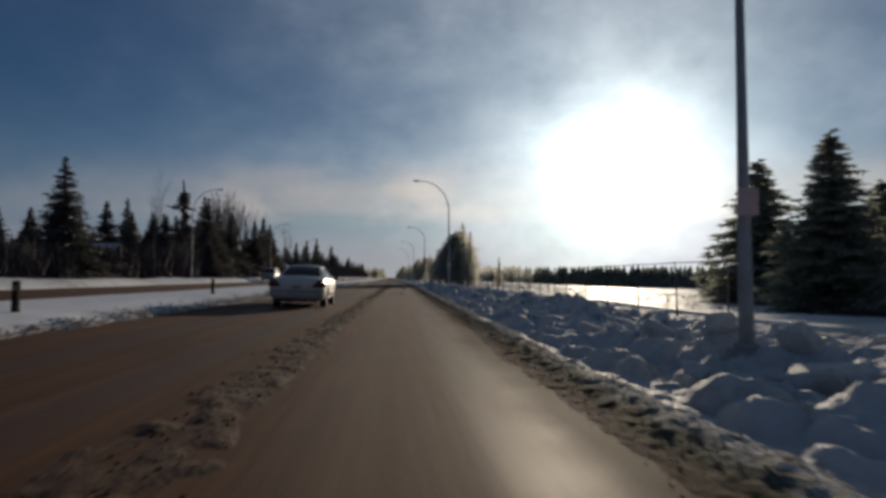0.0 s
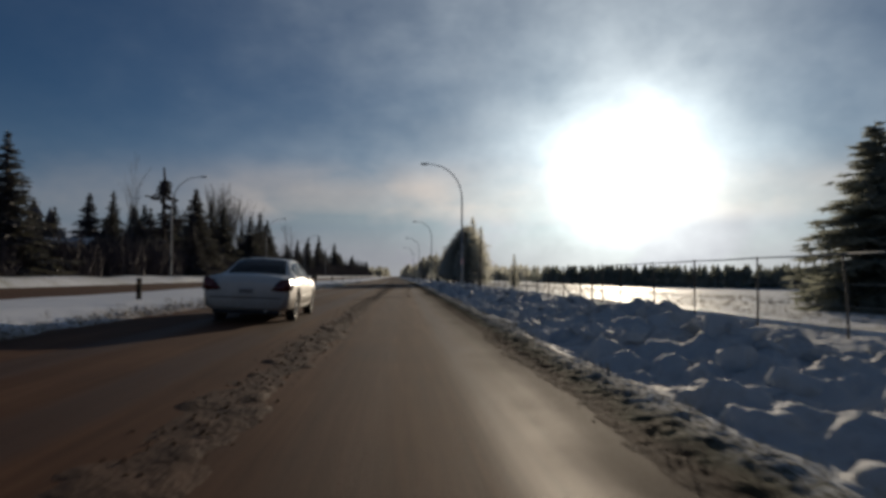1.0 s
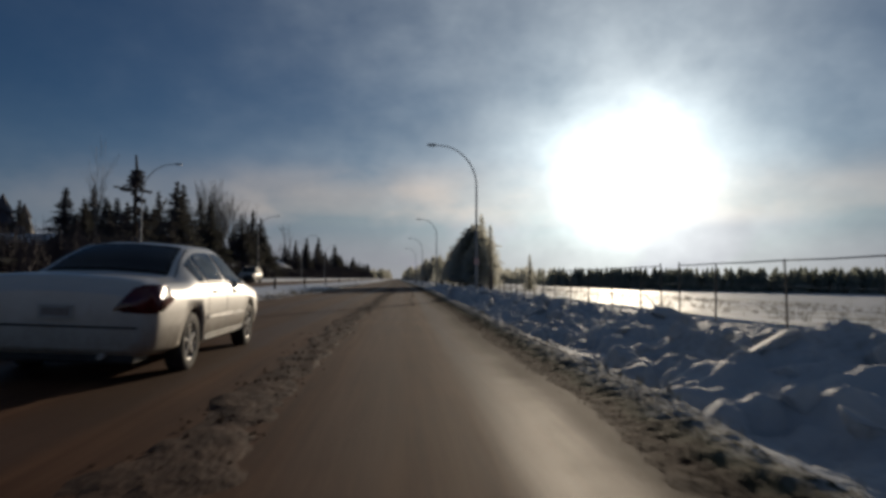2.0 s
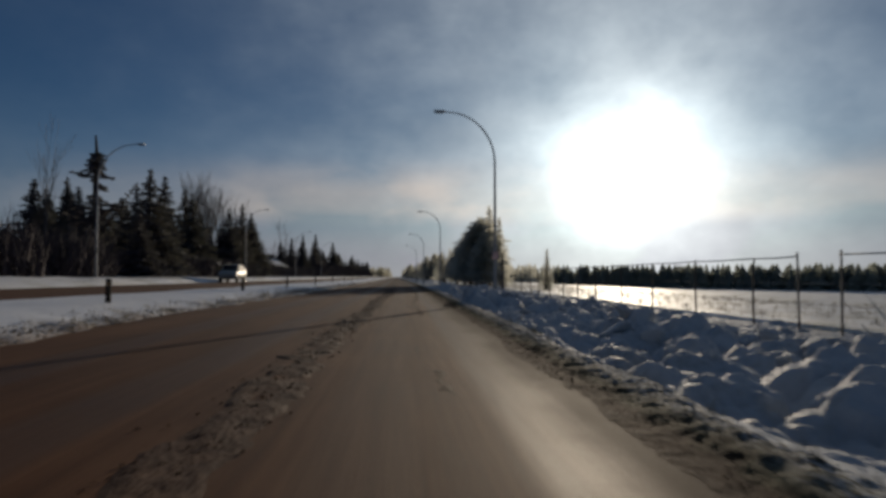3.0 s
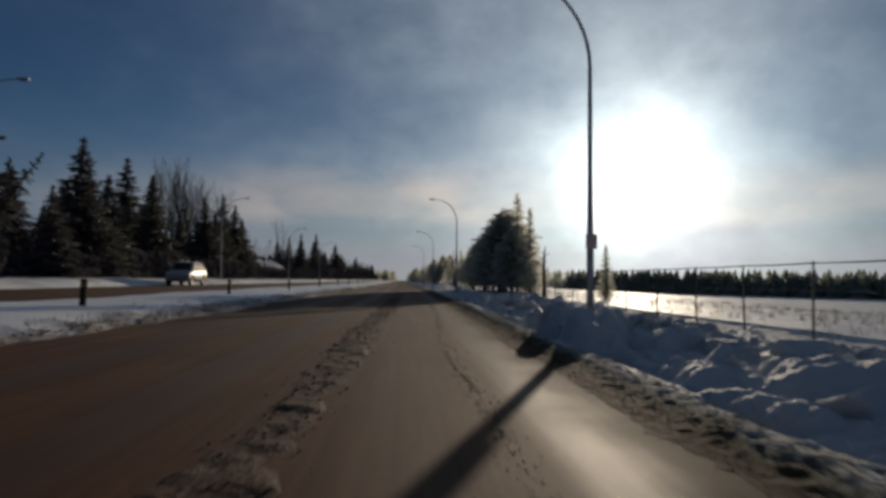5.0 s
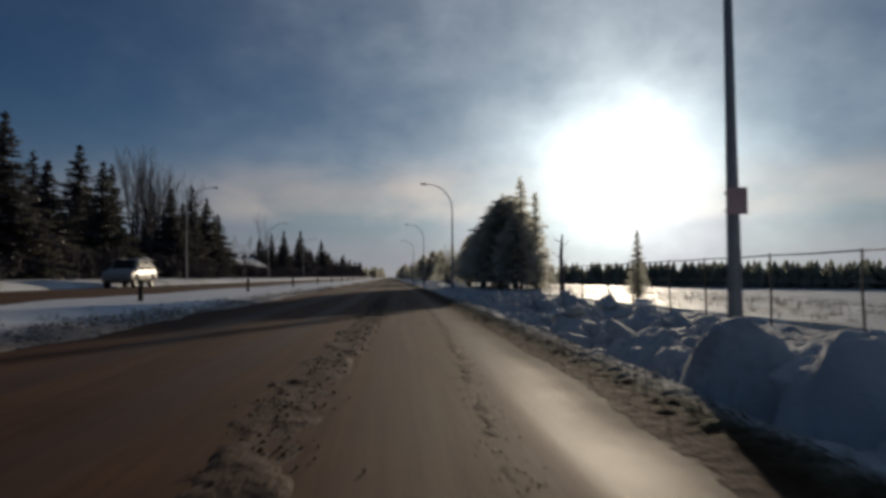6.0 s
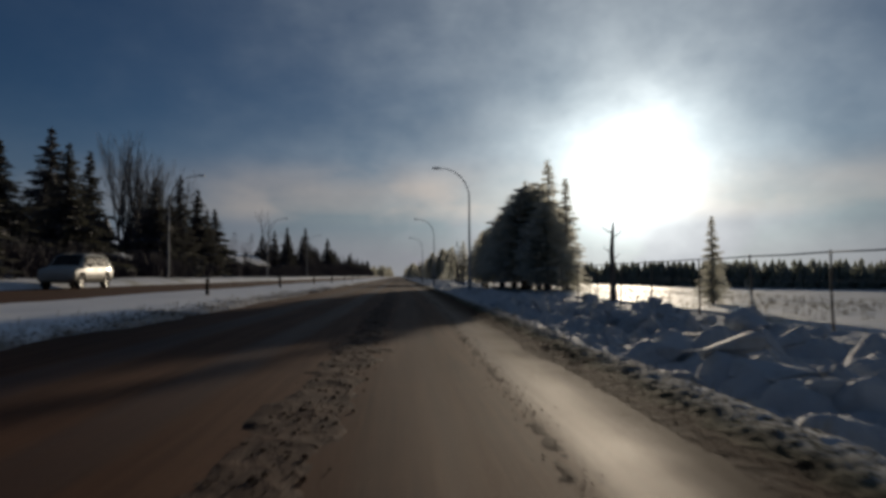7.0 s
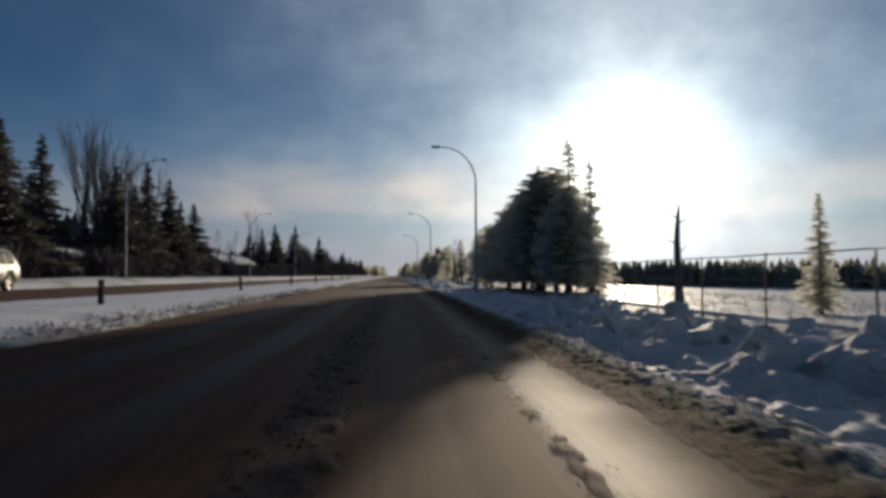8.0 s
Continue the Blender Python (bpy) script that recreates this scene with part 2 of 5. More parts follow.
NEEDLES = make_needles("spruce_needles", (0.066, 0.055, 0.070), (0.118, 0.100, 0.116), 0.30)
# pale, translucent tones stand in for haze and glare over these trees
HAZY = make_needles("haze_paled_far_trees", (0.30, 0.32, 0.285), (0.44, 0.46, 0.41), 0.4, 0.75, (0.70, 0.72, 0.63), 0.18)
HAZE_PALED = make_needles("haze_paled_needles", (0.28, 0.29, 0.255), (0.42, 0.425, 0.375), 0.5, 0.85, (0.92, 0.90, 0.80), 0.30)

# thinner and paler again, so these trees fade into the sun's glare
SPARSE = make_needles("thin_haze_paled_needles", (0.42, 0.43, 0.38), (0.60, 0.605, 0.54), 0.5, 0.9, (0.92, 0.90, 0.80), 0.40)
# snow lies on the boughs; the needle tone is also lightened for haze
DUSTED_HAZED = make_needles("snow_dusted_hazed_needles", (0.15, 0.16, 0.13), (0.26, 0.27, 0.225), 0.6, 0.55, (0.42, 0.43, 0.34), 0.18)


def make_paint(name, base, grime, top, gloss=0.35, smooth=0.26):
    m, n, at = material(name)
    z = n.add("ShaderNodeSeparateXYZ", at).outputs[2]
    blot = n.noise(at, 2.5, 5, 0.65)
    spray = n.noise(at, 14.0, 4, 0.7)
    lowdown = n.math("SUBTRACT", 1.0, n.step(n.math("ADD", z, n.math("MULTIPLY", n.math("SUBTRACT", blot, 0.5), 0.5)), 0.25, top))
    f = n.math("MULTIPLY", n.math("ADD", 0.22, n.math("MULTIPLY", lowdown, 0.75)), n.math("ADD", 0.55, n.math("MULTIPLY", spray, 0.8)), clamp=True)
    c = n.mix(f, base, grime)
    r = n.math("ADD", smooth, n.math("MULTIPLY", f, 0.42))
    finish(n, c, r, 0.15, spray, 0.05, 0.004, gloss)
    return m


WHITE_CAR = make_paint("grimy_pearl_paint", (0.62, 0.61, 0.58), (0.30, 0.26, 0.21), 0.95)
SILVER_CAR = make_paint("silver_paint", (0.36, 0.36, 0.33), (0.20, 0.18, 0.145), 0.8, 0.15, 0.38)
BLACK = two_tone("black_plastic", (0.018, 0.018, 0.018), (0.04, 0.038, 0.036), 6.0, 0.55)
RUBBER = two_tone("tyre_rubber", (0.02, 0.02, 0.02), (0.06, 0.052, 0.045), 5.0, 0.8)
ALLOY = two_tone("alloy", (0.42, 0.41, 0.39), (0.56, 0.55, 0.53), 6.0, 0.32, 0.8)
RED = two_tone("red_lens", (0.07, 0.008, 0.010), (0.12, 0.012, 0.014), 6.0, 0.18, coat=0.6)
CLEAR = two_tone("clear_lens", (0.5, 0.5, 0.48), (0.62, 0.62, 0.6), 6.0, 0.15, coat=0.6)
PLATE = two_tone("plate_white", (0.3, 0.29, 0.27), (0.40, 0.39, 0.37), 6.0, 0.5)
DUSTY_GLASS = two_tone("dusty_tinted_glass", (0.014, 0.015, 0.017), (0.035, 0.034, 0.033), 2.0, 0.14, coat=0.3)
# duller copy of the glass, so side windows don't mirror the sun's glow
DULLED_GLASS = two_tone("dulled_tinted_glass", (0.012, 0.012, 0.013), (0.026, 0.025, 0.024), 2.0, 0.5, shine=0.15)
DULL_WALL = two_tone("dull_stucco", (0.24, 0.215, 0.185), (0.33, 0.30, 0.26), 0.8, 0.8)
BROWN_WALL = two_tone("brown_siding", (0.16, 0.12, 0.10), (0.24, 0.19, 0.16), 0.8, 0.75)
SHINGLE = two_tone("dark_shingle", (0.07, 0.065, 0.06), (0.13, 0.12, 0.11), 1.5, 0.8)
FRAME_WHITE = two_tone("window_frame_white", (0.66, 0.66, 0.65), (0.76, 0.76, 0.75), 3.0, 0.5)


# ------------------------------------------------------------------ helpers
RNG = np.random.default_rng(7)
LATTICE = RNG.random((256, 256))


def vnoise(x, y, k=0):
    """Smooth value noise between 0 and 1 on arrays."""
    x, y = np.asarray(x, float) + 17.3 * k, np.asarray(y, float) + 41.7 * k
    i, j = np.floor(x).astype(int), np.floor(y).astype(int)
    u, v = x - i, y - j
    u, v = u * u * (3 - 2 * u), v * v * (3 - 2 * v)
    a, b = LATTICE[i % 256, j % 256], LATTICE[(i + 1) % 256, j % 256]
    c, d = LATTICE[i % 256, (j + 1) % 256], LATTICE[(i + 1) % 256, (j + 1) % 256]
    return (a * (1 - u) + b * u) * (1 - v) + (c * (1 - u) + d * u) * v


def fbm(x, y, octaves=4, k=0):
    s, a = 0, 0.5
    for o in range(octaves):
        s, a, x, y = s + a * vnoise(x, y, k + o), a / 2, x * 2.03, y * 2.03
    return s


def mesh_of(name, verts, faces, mat, smooth=True):
    me = bpy.data.meshes.new(name)
    me.from_pydata([tuple(v) for v in verts], [], [tuple(f) for f in faces])
    me.materials.append(mat)
    if smooth:
        me.polygons.foreach_set("use_smooth", [True] * len(me.polygons))
    me.update()
    return me


def sheet(name, xs, ys, height, mat, label, category):
    """A piece of ground over the given lines, with its height as a function of x and y."""
    X, Y = np.meshgrid(xs, ys)
    Z = height(X, Y)
    n, k = len(xs), len(ys)
    verts = np.stack([X.ravel(), Y.ravel(), Z.ravel()], 1)
    i = np.arange(n * (k - 1)).reshape(k - 1, n)[:, :-1].ravel()
    faces = np.stack([i, i + 1, i + n + 1, i + n], 1).tolist()
    return tagged(new(name, mesh_of(name, verts.tolist(), faces, mat)), label, category, kind="structure")


def part(name, bm, mat, parent, label=""):
    me = bpy.data.meshes.new(name)
    bm.to_mesh(me)
    bm.free()
    return attach(name, me, mat, parent, label)


def attach(name, me, mat, parent, label=""):
    if not me.materials:
        me.materials.append(mat)
    ob = new(name, me)
    ob.parent = parent
    if label:
        ob["label"] = label
    return ob


def box(bm, x0, x1, y0, y1, z0, z1, bevel=0.0):
    m = Matrix.Translation(((x0 + x1) / 2, (y0 + y1) / 2, (z0 + z1) / 2)) @ Matrix.Diagonal((x1 - x0, y1 - y0, z1 - z0, 1))
    vs = bmesh.ops.create_cube(bm, size=1, matrix=m)["verts"]
    if bevel:
        bmesh.ops.bevel(bm, geom=list({e for v in vs for e in v.link_edges}), offset=bevel, segments=2, affect="EDGES", profile=0.6)
    return bm


def tube(bm, path, radii, sides=10, cap=True):
    """A tapered tube along a path."""
    rings = []
    pts = [Vector(p) for p in path]
    for k, p in enumerate(pts):
        d = (pts[min(k + 1, len(pts) - 1)] - pts[max(k - 1, 0)]).normalized()
        a = d.orthogonal().normalized() if abs(d.z) > 0.95 else d.cross(Vector((0, 0, 1))).normalized()
        if rings and a.dot(last) < 0:
            a = -a
        last = a
        b = d.cross(a)
        rings.append([bm.verts.new(p + radii[k] * (math.cos(t) * a + math.sin(t) * b)) for t in np.linspace(0, 2 * math.pi, sides, endpoint=False)])
    for r, s in zip(rings, rings[1:]):
        for i in range(sides):
            f = bm.faces.new((r[i], r[(i + 1) % sides], s[(i + 1) % sides], s[i]))
            f.smooth = True
    if cap and radii[0] > 0.002:
        bm.faces.new(rings[0][::-1])
        bm.faces.new(rings[-1])
    return bm


def thing(name, at, label, category, group="", turn=0.0):
    ob = new(name)
    ob.matrix_world = pose(*at, 0, 0, turn)
    ob.empty_display_size = 0.2
    return tagged(ob, label, category, group)


# ------------------------------------------------------------------ ground, road, snow
def spread(a, b, near, far, grow=1.18):
    """Lines from a to b, near apart at the start and growing wider."""
    out, d = [a], near
    while out[-1] < b:
        out.append(out[-1] + d)
        d = min(d * grow, far)
    return out


def land(X, Y):
    z = np.interp(X, [-4000, -60, -21, -18.7, -17.4, -16.5, -16.0, -9.7, -8.9, -5.4, -4.4, 2.0, 9.0, 9.7, 14, 40, 80, 120, 4000],
                  [1.6, 1.4, 1.0, 0.98, 0.86, 0.46, 0.25, 0.25, 0.20, -0.25, -0.35, -0.95, -0.95, -0.02, -0.12, -0.9, -2.6, -3.0, -4.5])
    rough = np.where((X > 9.7) & (X < 90), 0.30 * (fbm(X * 0.35, Y * 0.16, 4, 3) - 0.47) + 0.10 * (vnoise(X * 1.3, Y * 0.9, 5) - 0.5), 0)
    heap = np.where((X < -17.0) & (X > -24), 0.35 * (fbm(X * 0.5, Y * 0.35, 4, 9) - 0.45), 0)
    return z + rough + heap


left = sorted({-x for x in spread(16.4, 26.4, 0.4, 0.5)} | {-x for x in spread(27.0, 3500, 1.5, 400, 1.25)} | {-16.0, -9.7, -8.9, -5.4, -4.4, 2.0, 9.0})
xs = left + spread(9.7, 30, 0.45, 0.9, 1.05) + spread(31.5, 3500, 1.6, 400, 1.16)
ys = [-400, -250, -150, -90, -60, -40] + spread(-30, 150, 0.8, 0.8) + spread(152, 3800, 1.8, 400, 1.12)
ground = sheet("ground", xs, ys, land, FIELD, "snow-covered open field with stubble showing through windblown snow", "ground")


def lane(X, Y):
    """The distance across, in a frame that follows the slight bend of the road."""
    return X - 0.0115 * (np.clip(Y, -20, 90) - 20)


def camber(X):
    return np.where(X > 0, -0.02 * X, -0.035 * X)


def near_road(X, Y):
    return camber(X) + 0.012 * (fbm(X * 0.8, Y * 0.12, 3, 2) - 0.45) - np.interp(lane(X, Y), [2.15, 2.6], [0.0, 0.5])


along = spread(-40, 130, 0.5, 0.5) + spread(131, 1500, 1.0, 40, 1.08)
road = sheet("road", np.arange(-6.6, 3.81, 0.2), along, near_road, ROAD, "two-lane road of sanded packed snow with polished wheel tracks", "road")
sheet("road_opposite", np.arange(-16.9, -8.7, 0.4), along, lambda X, Y: 0.47 + 0.012 * (-X - 9) + 0.015 * (fbm(X, Y * 0.2, 3, 4) - 0.5), ROAD,
                 "oncoming carriageway of brown sanded snow beyond the median", "road")


def median_height(X, Y):
    e = lane(X, Y) + 0.35 + 0.45 * (fbm(Y * 0.11, 3.3, 3, 6) - 0.45) * 2 + 0.25 * (vnoise(Y * 1.1, 9.1, 4) - 0.5)
    z = np.interp(e, [-9.6, -9.0, -8.5, -6.6, -5.7, -5.25, -4.9], [0.30, 0.52, 0.55, 0.47, 0.36, 0.24, 0.05])
    clods = np.interp(e, [-6.6, -5.9, -5.3, -5.0], [0.05, 0.6, 1.0, 0.7]) * (0.07 * np.maximum(fbm(X * 3.1, Y * 2.6, 3, 8) - 0.40, 0) * 2.2)
    return z + 0.07 * (fbm(X * 0.5, Y * 0.3, 3, 7) - 0.45) + clods


ys_near = spread(-30, 100, 0.16, 0.16) + spread(100.3, 1500, 0.3, 40, 1.05)
median = sheet("median", np.arange(-9.65, -4.55, 0.16), ys_near, median_height, make_median(), "low snow-covered grass median with a ragged dirty edge", "median")

# heaps of ploughed snow between the shoulder and the fence
HEAPS = []
for k in range(2000):
    hy = RNG.uniform(-14, 135)
    hx = RNG.uniform(2.9, 9.6)
    if hx - 0.0115 * (min(hy, 90) - 20) < 3.35 or (hx < 4.3 and k % 3):
        continue
    size = (0.11 + 0.50 * RNG.random() ** 2.6) * (1.25 if 4.0 < hx < 6.9 else 0.75 if hx < 4.0 else 0.42)
    HEAPS.append((hx, hy, size * RNG.uniform(0.8, 1.5), size * RNG.uniform(0.8, 1.6), size * RNG.uniform(0.34, 0.85), RNG.uniform(0, math.pi)))

for k in range(170):
    HEAPS.append((RNG.uniform(4.0, 7.0), RNG.uniform(-4, 90), RNG.uniform(0.36, 0.72), RNG.uniform(0.36, 0.72), RNG.uniform(0.26, 0.48), RNG.uniform(0, math.pi)))
HEAPS += [(4.8, y, 0.75, 0.8, 0.50, 0.3) for y in (8.7, 54.35)]
# a larger dirty heap thrown up just before the second lamp
HEAPS += [(3.72, 50.3, 0.66, 0.7, 1.08, 0.2), (4.5, 51.2, 0.6, 0.65, 1.0, 0.5), (3.6, 51.8, 0.6, 0.7, 1.05, 0.9), (4.2, 50.6, 0.4, 0.45, 0.95, 0.7), (4.65, 49.7, 0.5, 0.6, 0.72, 0.1), (5.4, 50.6, 0.6, 0.6, 0.68, 0.4), (3.5, 49.2, 0.5, 0.55, 0.62, 1.4)]
for k in range(110):
    hy = -4 + 0.86 * k + 0.5 * math.sin(k * 12.9)
    HEAPS.append((3.95 + 0.0115 * (hy - 20) + 0.4 * math.sin(k * 7.7), hy, 0.42 + 0.14 * math.sin(k * 3.1), 0.40 + 0.14 * math.cos(k * 5.3), 0.34 + 0.10 * math.sin(k * 9.7), k * 1.3))
    if math.sin(k * 5.7) < -0.1:
        continue
    HEAPS.append((3.30 + 0.0115 * (hy - 20) + 0.30 * math.sin(k * 4.1), hy + 0.7 * math.sin(k * 2.2), 0.28 + 0.13 * math.sin(k * 6.3), 0.32 + 0.14 * math.cos(k * 2.9), 0.20 + 0.11 * math.sin(k * 8.3), k * 0.7))


def bank_height(X, Y):
    base = np.interp(np.where(X < 4.5, lane(X, Y), X), [2.0, 2.35, 2.55, 2.85, 3.3, 4.2, 4.9, 5.5, 7.5, 9.0, 9.9], [-0.16, 0.0, -0.06, -0.22, -0.34, -0.36, -0.30, -0.22, -0.16, -0.13, -0.12])
    Z = base + 0.34 * (fbm(X * 0.55, Y * 0.42, 4, 11) - 0.47) * np.interp(X, [2.4, 3.4, 6.5, 7.5, 9.9], [0.1, 1, 1, 0.5, 0.3])
    top = Z.copy()
    yl, xl = Y[:, 0], X[0]
    for hx, hy, a, b, h, turn in HEAPS:
        i0, i1 = np.searchsorted(yl, [hy - 1.3, hy + 1.3])
        j0, j1 = np.searchsorted(xl, [hx - 1.3, hx + 1.3])
        if i1 <= i0 or j1 <= j0:
            continue
        x, y = X[i0:i1, j0:j1] - hx, Y[i0:i1, j0:j1] - hy
        c, s = math.cos(turn), math.sin(turn)
        u, v = (c * x + s * y) / a, (-s * x + c * y) / b
        r = np.abs(u) ** 2.4 + np.abs(v) ** 2.4
        dome = Z[i0:i1, j0:j1] - 0.06 + h * np.clip(1 - r, 0, 1) ** 0.42 * (0.60 + 0.6 * vnoise(x * 3 + hx * 7, y * 3, 5))
        top[i0:i1, j0:j1] = np.where(r < 1, np.maximum(top[i0:i1, j0:j1], dome), top[i0:i1, j0:j1])
    return top + 0.22 * (np.abs(fbm(X * 2.2, Y * 1.9, 4, 13) - 0.47) - 0.05) * np.interp(X, [2.4, 3.0, 3.4, 4.6, 6.8, 7.6, 9.9], [0.4, 0.8, 1, 1, 1, 0.5, 0.3]) * 1.6 + (0.09 * (fbm(X * 5.2, Y * 4.6, 3, 27) - 0.45) + 0.07 * (np.abs(fbm(X * 9.0, Y * 7.5, 3, 37) - 0.47) - 0.05) + 0.15 * (np.abs(fbm(X * 3.6 + 0.4 * Y, Y * 3.1, 3, 29) - 0.47) - 0.05)) * np.interp(X, [2.6, 3.0, 3.4, 4.6, 7.0, 8.0], [0.4, 0.8, 1.0, 1.0, 1.0, 0.5])


bank_rows = spread(-6, 80, 0.055, 0.055) + spread(80.2, 1500, 0.12, 40, 1.06)
bank = sheet("snow_bank", np.arange(2.2, 9.95, 0.055), bank_rows, bank_height, BANK, "lumpy heaps of ploughed snow filling the ditch", "snow bank")


def shoulder_height(X, Y):
    e = lane(X, Y) + 0.22 * (fbm(Y * 0.5, 1.7, 3, 15) - 0.45) * 2
    ridge = np.interp(e, [1.20, 1.55, 1.9, 2.2, 2.42, 2.65, 2.9], [-0.10, -0.042, -0.008, 0.05, 0.045, -0.15, -0.45])
    return ridge + (0.026 * (fbm(X * 6.3 + Y * 1.7, Y * 5.1, 3, 17) - 0.44) + 0.040 * (fbm(X * 15.0, Y * 12.0, 2, 43) - 0.44)) * np.interp(e, [1.4, 1.75, 2.05, 2.4, 2.9], [0.3, 0.6, 1.3, 1.9, 1.4])


shoulder = sheet("road_shoulder", np.arange(1.0, 3.75, 0.038), spread(-6, 75, 0.05, 0.05) + spread(75.2, 1500, 0.2, 40, 1.06), shoulder_height, SHOULDER,
                 "crumbled sandy shoulder of dirty frozen slush", "road shoulder")


def drift_right(Y):
    """How far the lanes' slush lines shift across beyond the second lamp."""
    return 0.0115 * (np.clip(Y, -20, 90) - 20) + 0.022 * np.clip(np.asarray(Y) - 50, 0, 20)


def windrow_line(Y):
    return np.interp(Y, [-20, 20, 31, 46, 52, 60, 70, 90, 400], [-1.7, -1.25, -1.18, -0.85, -0.85, -0.55, -0.48, -0.40, -0.40])


def windrow_height(X, Y):
    c = windrow_line(Y) + 0.22 * (fbm(Y * 0.09, 5.5, 3, 19) - 0.45)
    d = np.abs(X - c) / (0.42 + 0.3 * (vnoise(Y * 0.35, 2.2, 3) - 0.5))
    d = d + 1.1 * (fbm(X * 2.6, Y * 1.7, 4, 33) - 0.46)
    lumps = np.maximum(fbm(X * 4.4, Y * 3.0, 4, 21) - 0.43, -0.02)
    return camber(X) - 0.035 + np.clip(1.15 - d, -0.6, 0.55) * (0.068 + 0.17 * lumps)


sheet("slush_windrow", np.arange(-2.4, 0.65, 0.05), spread(-4, 80, 0.06, 0.06) + spread(80.2, 400, 0.2, 20, 1.06), windrow_height, SLUSH,
                "ridge of loose brown slush left between the lanes", "slush ridge")


def crack_height(X, Y):
    c = 0.40 + drift_right(Y) + 0.05 * np.sin(Y * 0.35) + 0.12 * (fbm(Y * 0.6, 4.4, 3, 23) - 0.45)
    d = np.abs(X - c) / (0.12 + 0.06 * vnoise(Y * 1.9, 3.1, 2)) + 0.9 * (fbm(X * 7, Y * 4.5, 3, 35) - 0.45)
    on = np.where(((Y > 28.4) & (Y < 30.6)) | ((Y > 41) & (Y < 90)), 1.0, 0.0) * np.clip((fbm(Y * 1.6, X * 3, 3, 25) - 0.22) * 4, 0, 1)
    return camber(X) - 0.018 + on * np.clip(1.2 - d, 0, 1) * (0.015 + 0.013 * vnoise(X * 12, Y * 9, 3))


sheet("slush_seam", np.arange(0.15, 1.95, 0.025), spread(26, 92, 0.05, 0.05), crack_height, CRACK, "thin broken seam of dark frozen slush along the lane", "slush ridge")


# blocks of hard snow thrown up by the plough
def snow_block(k):
    bm = bmesh.new()
    a, b, c = RNG.uniform(0.12, 0.36), RNG.uniform(0.10, 0.28), RNG.uniform(0.09, 0.22)
    for _ in range(16):
        v = Vector(RNG.normal(0, 1, 3)).normalized()
        bm.verts.new((a * max(-0.8, min(0.8, v.x * 1.3)), b * max(-0.8, min(0.8, v.y * 1.3)), c * max(-0.75, min(0.75, v.z * 1.4))))
    bmesh.ops.convex_hull(bm, input=bm.verts[:])
    bmesh.ops.delete(bm, geom=[v for v in bm.verts if not v.link_faces], context="VERTS")
    bmesh.ops.bevel(bm, geom=bm.edges[:], offset=0.014, segments=1, affect="EDGES")
    me = bpy.data.meshes.new("snow_block")
    bm.to_mesh(me)
    bm.free()
    me.materials.append(BANK)
    return me


BLOCKS = [snow_block(k) for k in range(14)]
row_x, row_y = np.arange(2.2, 9.95, 0.055), np.array(bank_rows)
heights = np.array([v.co.z for v in bank.data.vertices]).reshape(len(row_y), len(row_x))
for k in range(300):
    bx, by = 3.4 + 4.2 * RNG.random() ** 0.7, RNG.uniform(3, 82)
    bz = heights[int(np.searchsorted(row_y, by)), int(np.searchsorted(row_x, bx))]
    ob = new("snow_block", BLOCKS[k % 14])
    ob.matrix_world = pose(bx, by, float(bz) + RNG.uniform(-0.03, 0.05), RNG.uniform(-35, 35), RNG.uniform(-35, 35), RNG.uniform(0, 360)) @ Matrix.Scale(RNG.uniform(0.6, 1.25) * (1.55 if 4.2 < bx < 6.8 else 1.0), 4)
    tagged(ob, "hard angular block of ploughed snow in the ditch", "snow block", "snow blocks")


# loose crumbs of slush, and dry grass on the shoulder
def crumbs(name, count, place, size, mat, label, category):
    verts, faces = [], []
    for _ in range(count):
        x, y, z = place()
        s = size * RNG.uniform(0.4, 1.5)
        k = len(verts)
        for dx, dy, dz in ((1, 0, 0), (-0.4, 0.9, 0), (-0.6, -0.8, 0), (0.1, 0.0, 1.0), (0.3, 0.2, -0.7)):
            verts.append((x + s * (dx + RNG.uniform(-0.3, 0.3)), y + s * (dy + RNG.uniform(-0.3, 0.3)), z + s * 0.7 * (dz + RNG.uniform(-0.2, 0.2))))
        faces += [(k, k + 1, k + 3), (k + 1, k + 2, k + 3), (k + 2, k, k + 3), (k + 1, k, k + 4), (k + 2, k + 1, k + 4), (k, k + 2, k + 4)]
    return tagged(new(name, mesh_of(name, verts, faces, mat, False)), label, category, kind="stuff")


def on_windrow():
    y = RNG.uniform(0, 75)
    x = float(windrow_line(y)) + RNG.normal(0, 0.17)
    return x, y, float(camber(np.array(x))) + 0.012


def on_seam():
    y = RNG.uniform(41, 80)
    return 0.40 + float(drift_right(y)) + 0.05 * math.sin(y * 0.35) + RNG.normal(0, 0.09), y, -0.012


def on_shoulder():
    y = RNG.uniform(0, 75)
    x = 1.6 + 0.85 * RNG.random() ** 0.6 + 0.0115 * (y - 20)
    return x, y, float(shoulder_height(np.array(x), np.array(y))) + 0.01


def on_median_edge():
    y = 10 + 90 * RNG.random() ** 1.3
    x = -5.62 + 0.0115 * (min(y, 90) - 20) + RNG.normal(0, 0.2)
    return x, y, float(median_height(np.array([[x]]), np.array([[y]]))[0, 0]) + 0.01


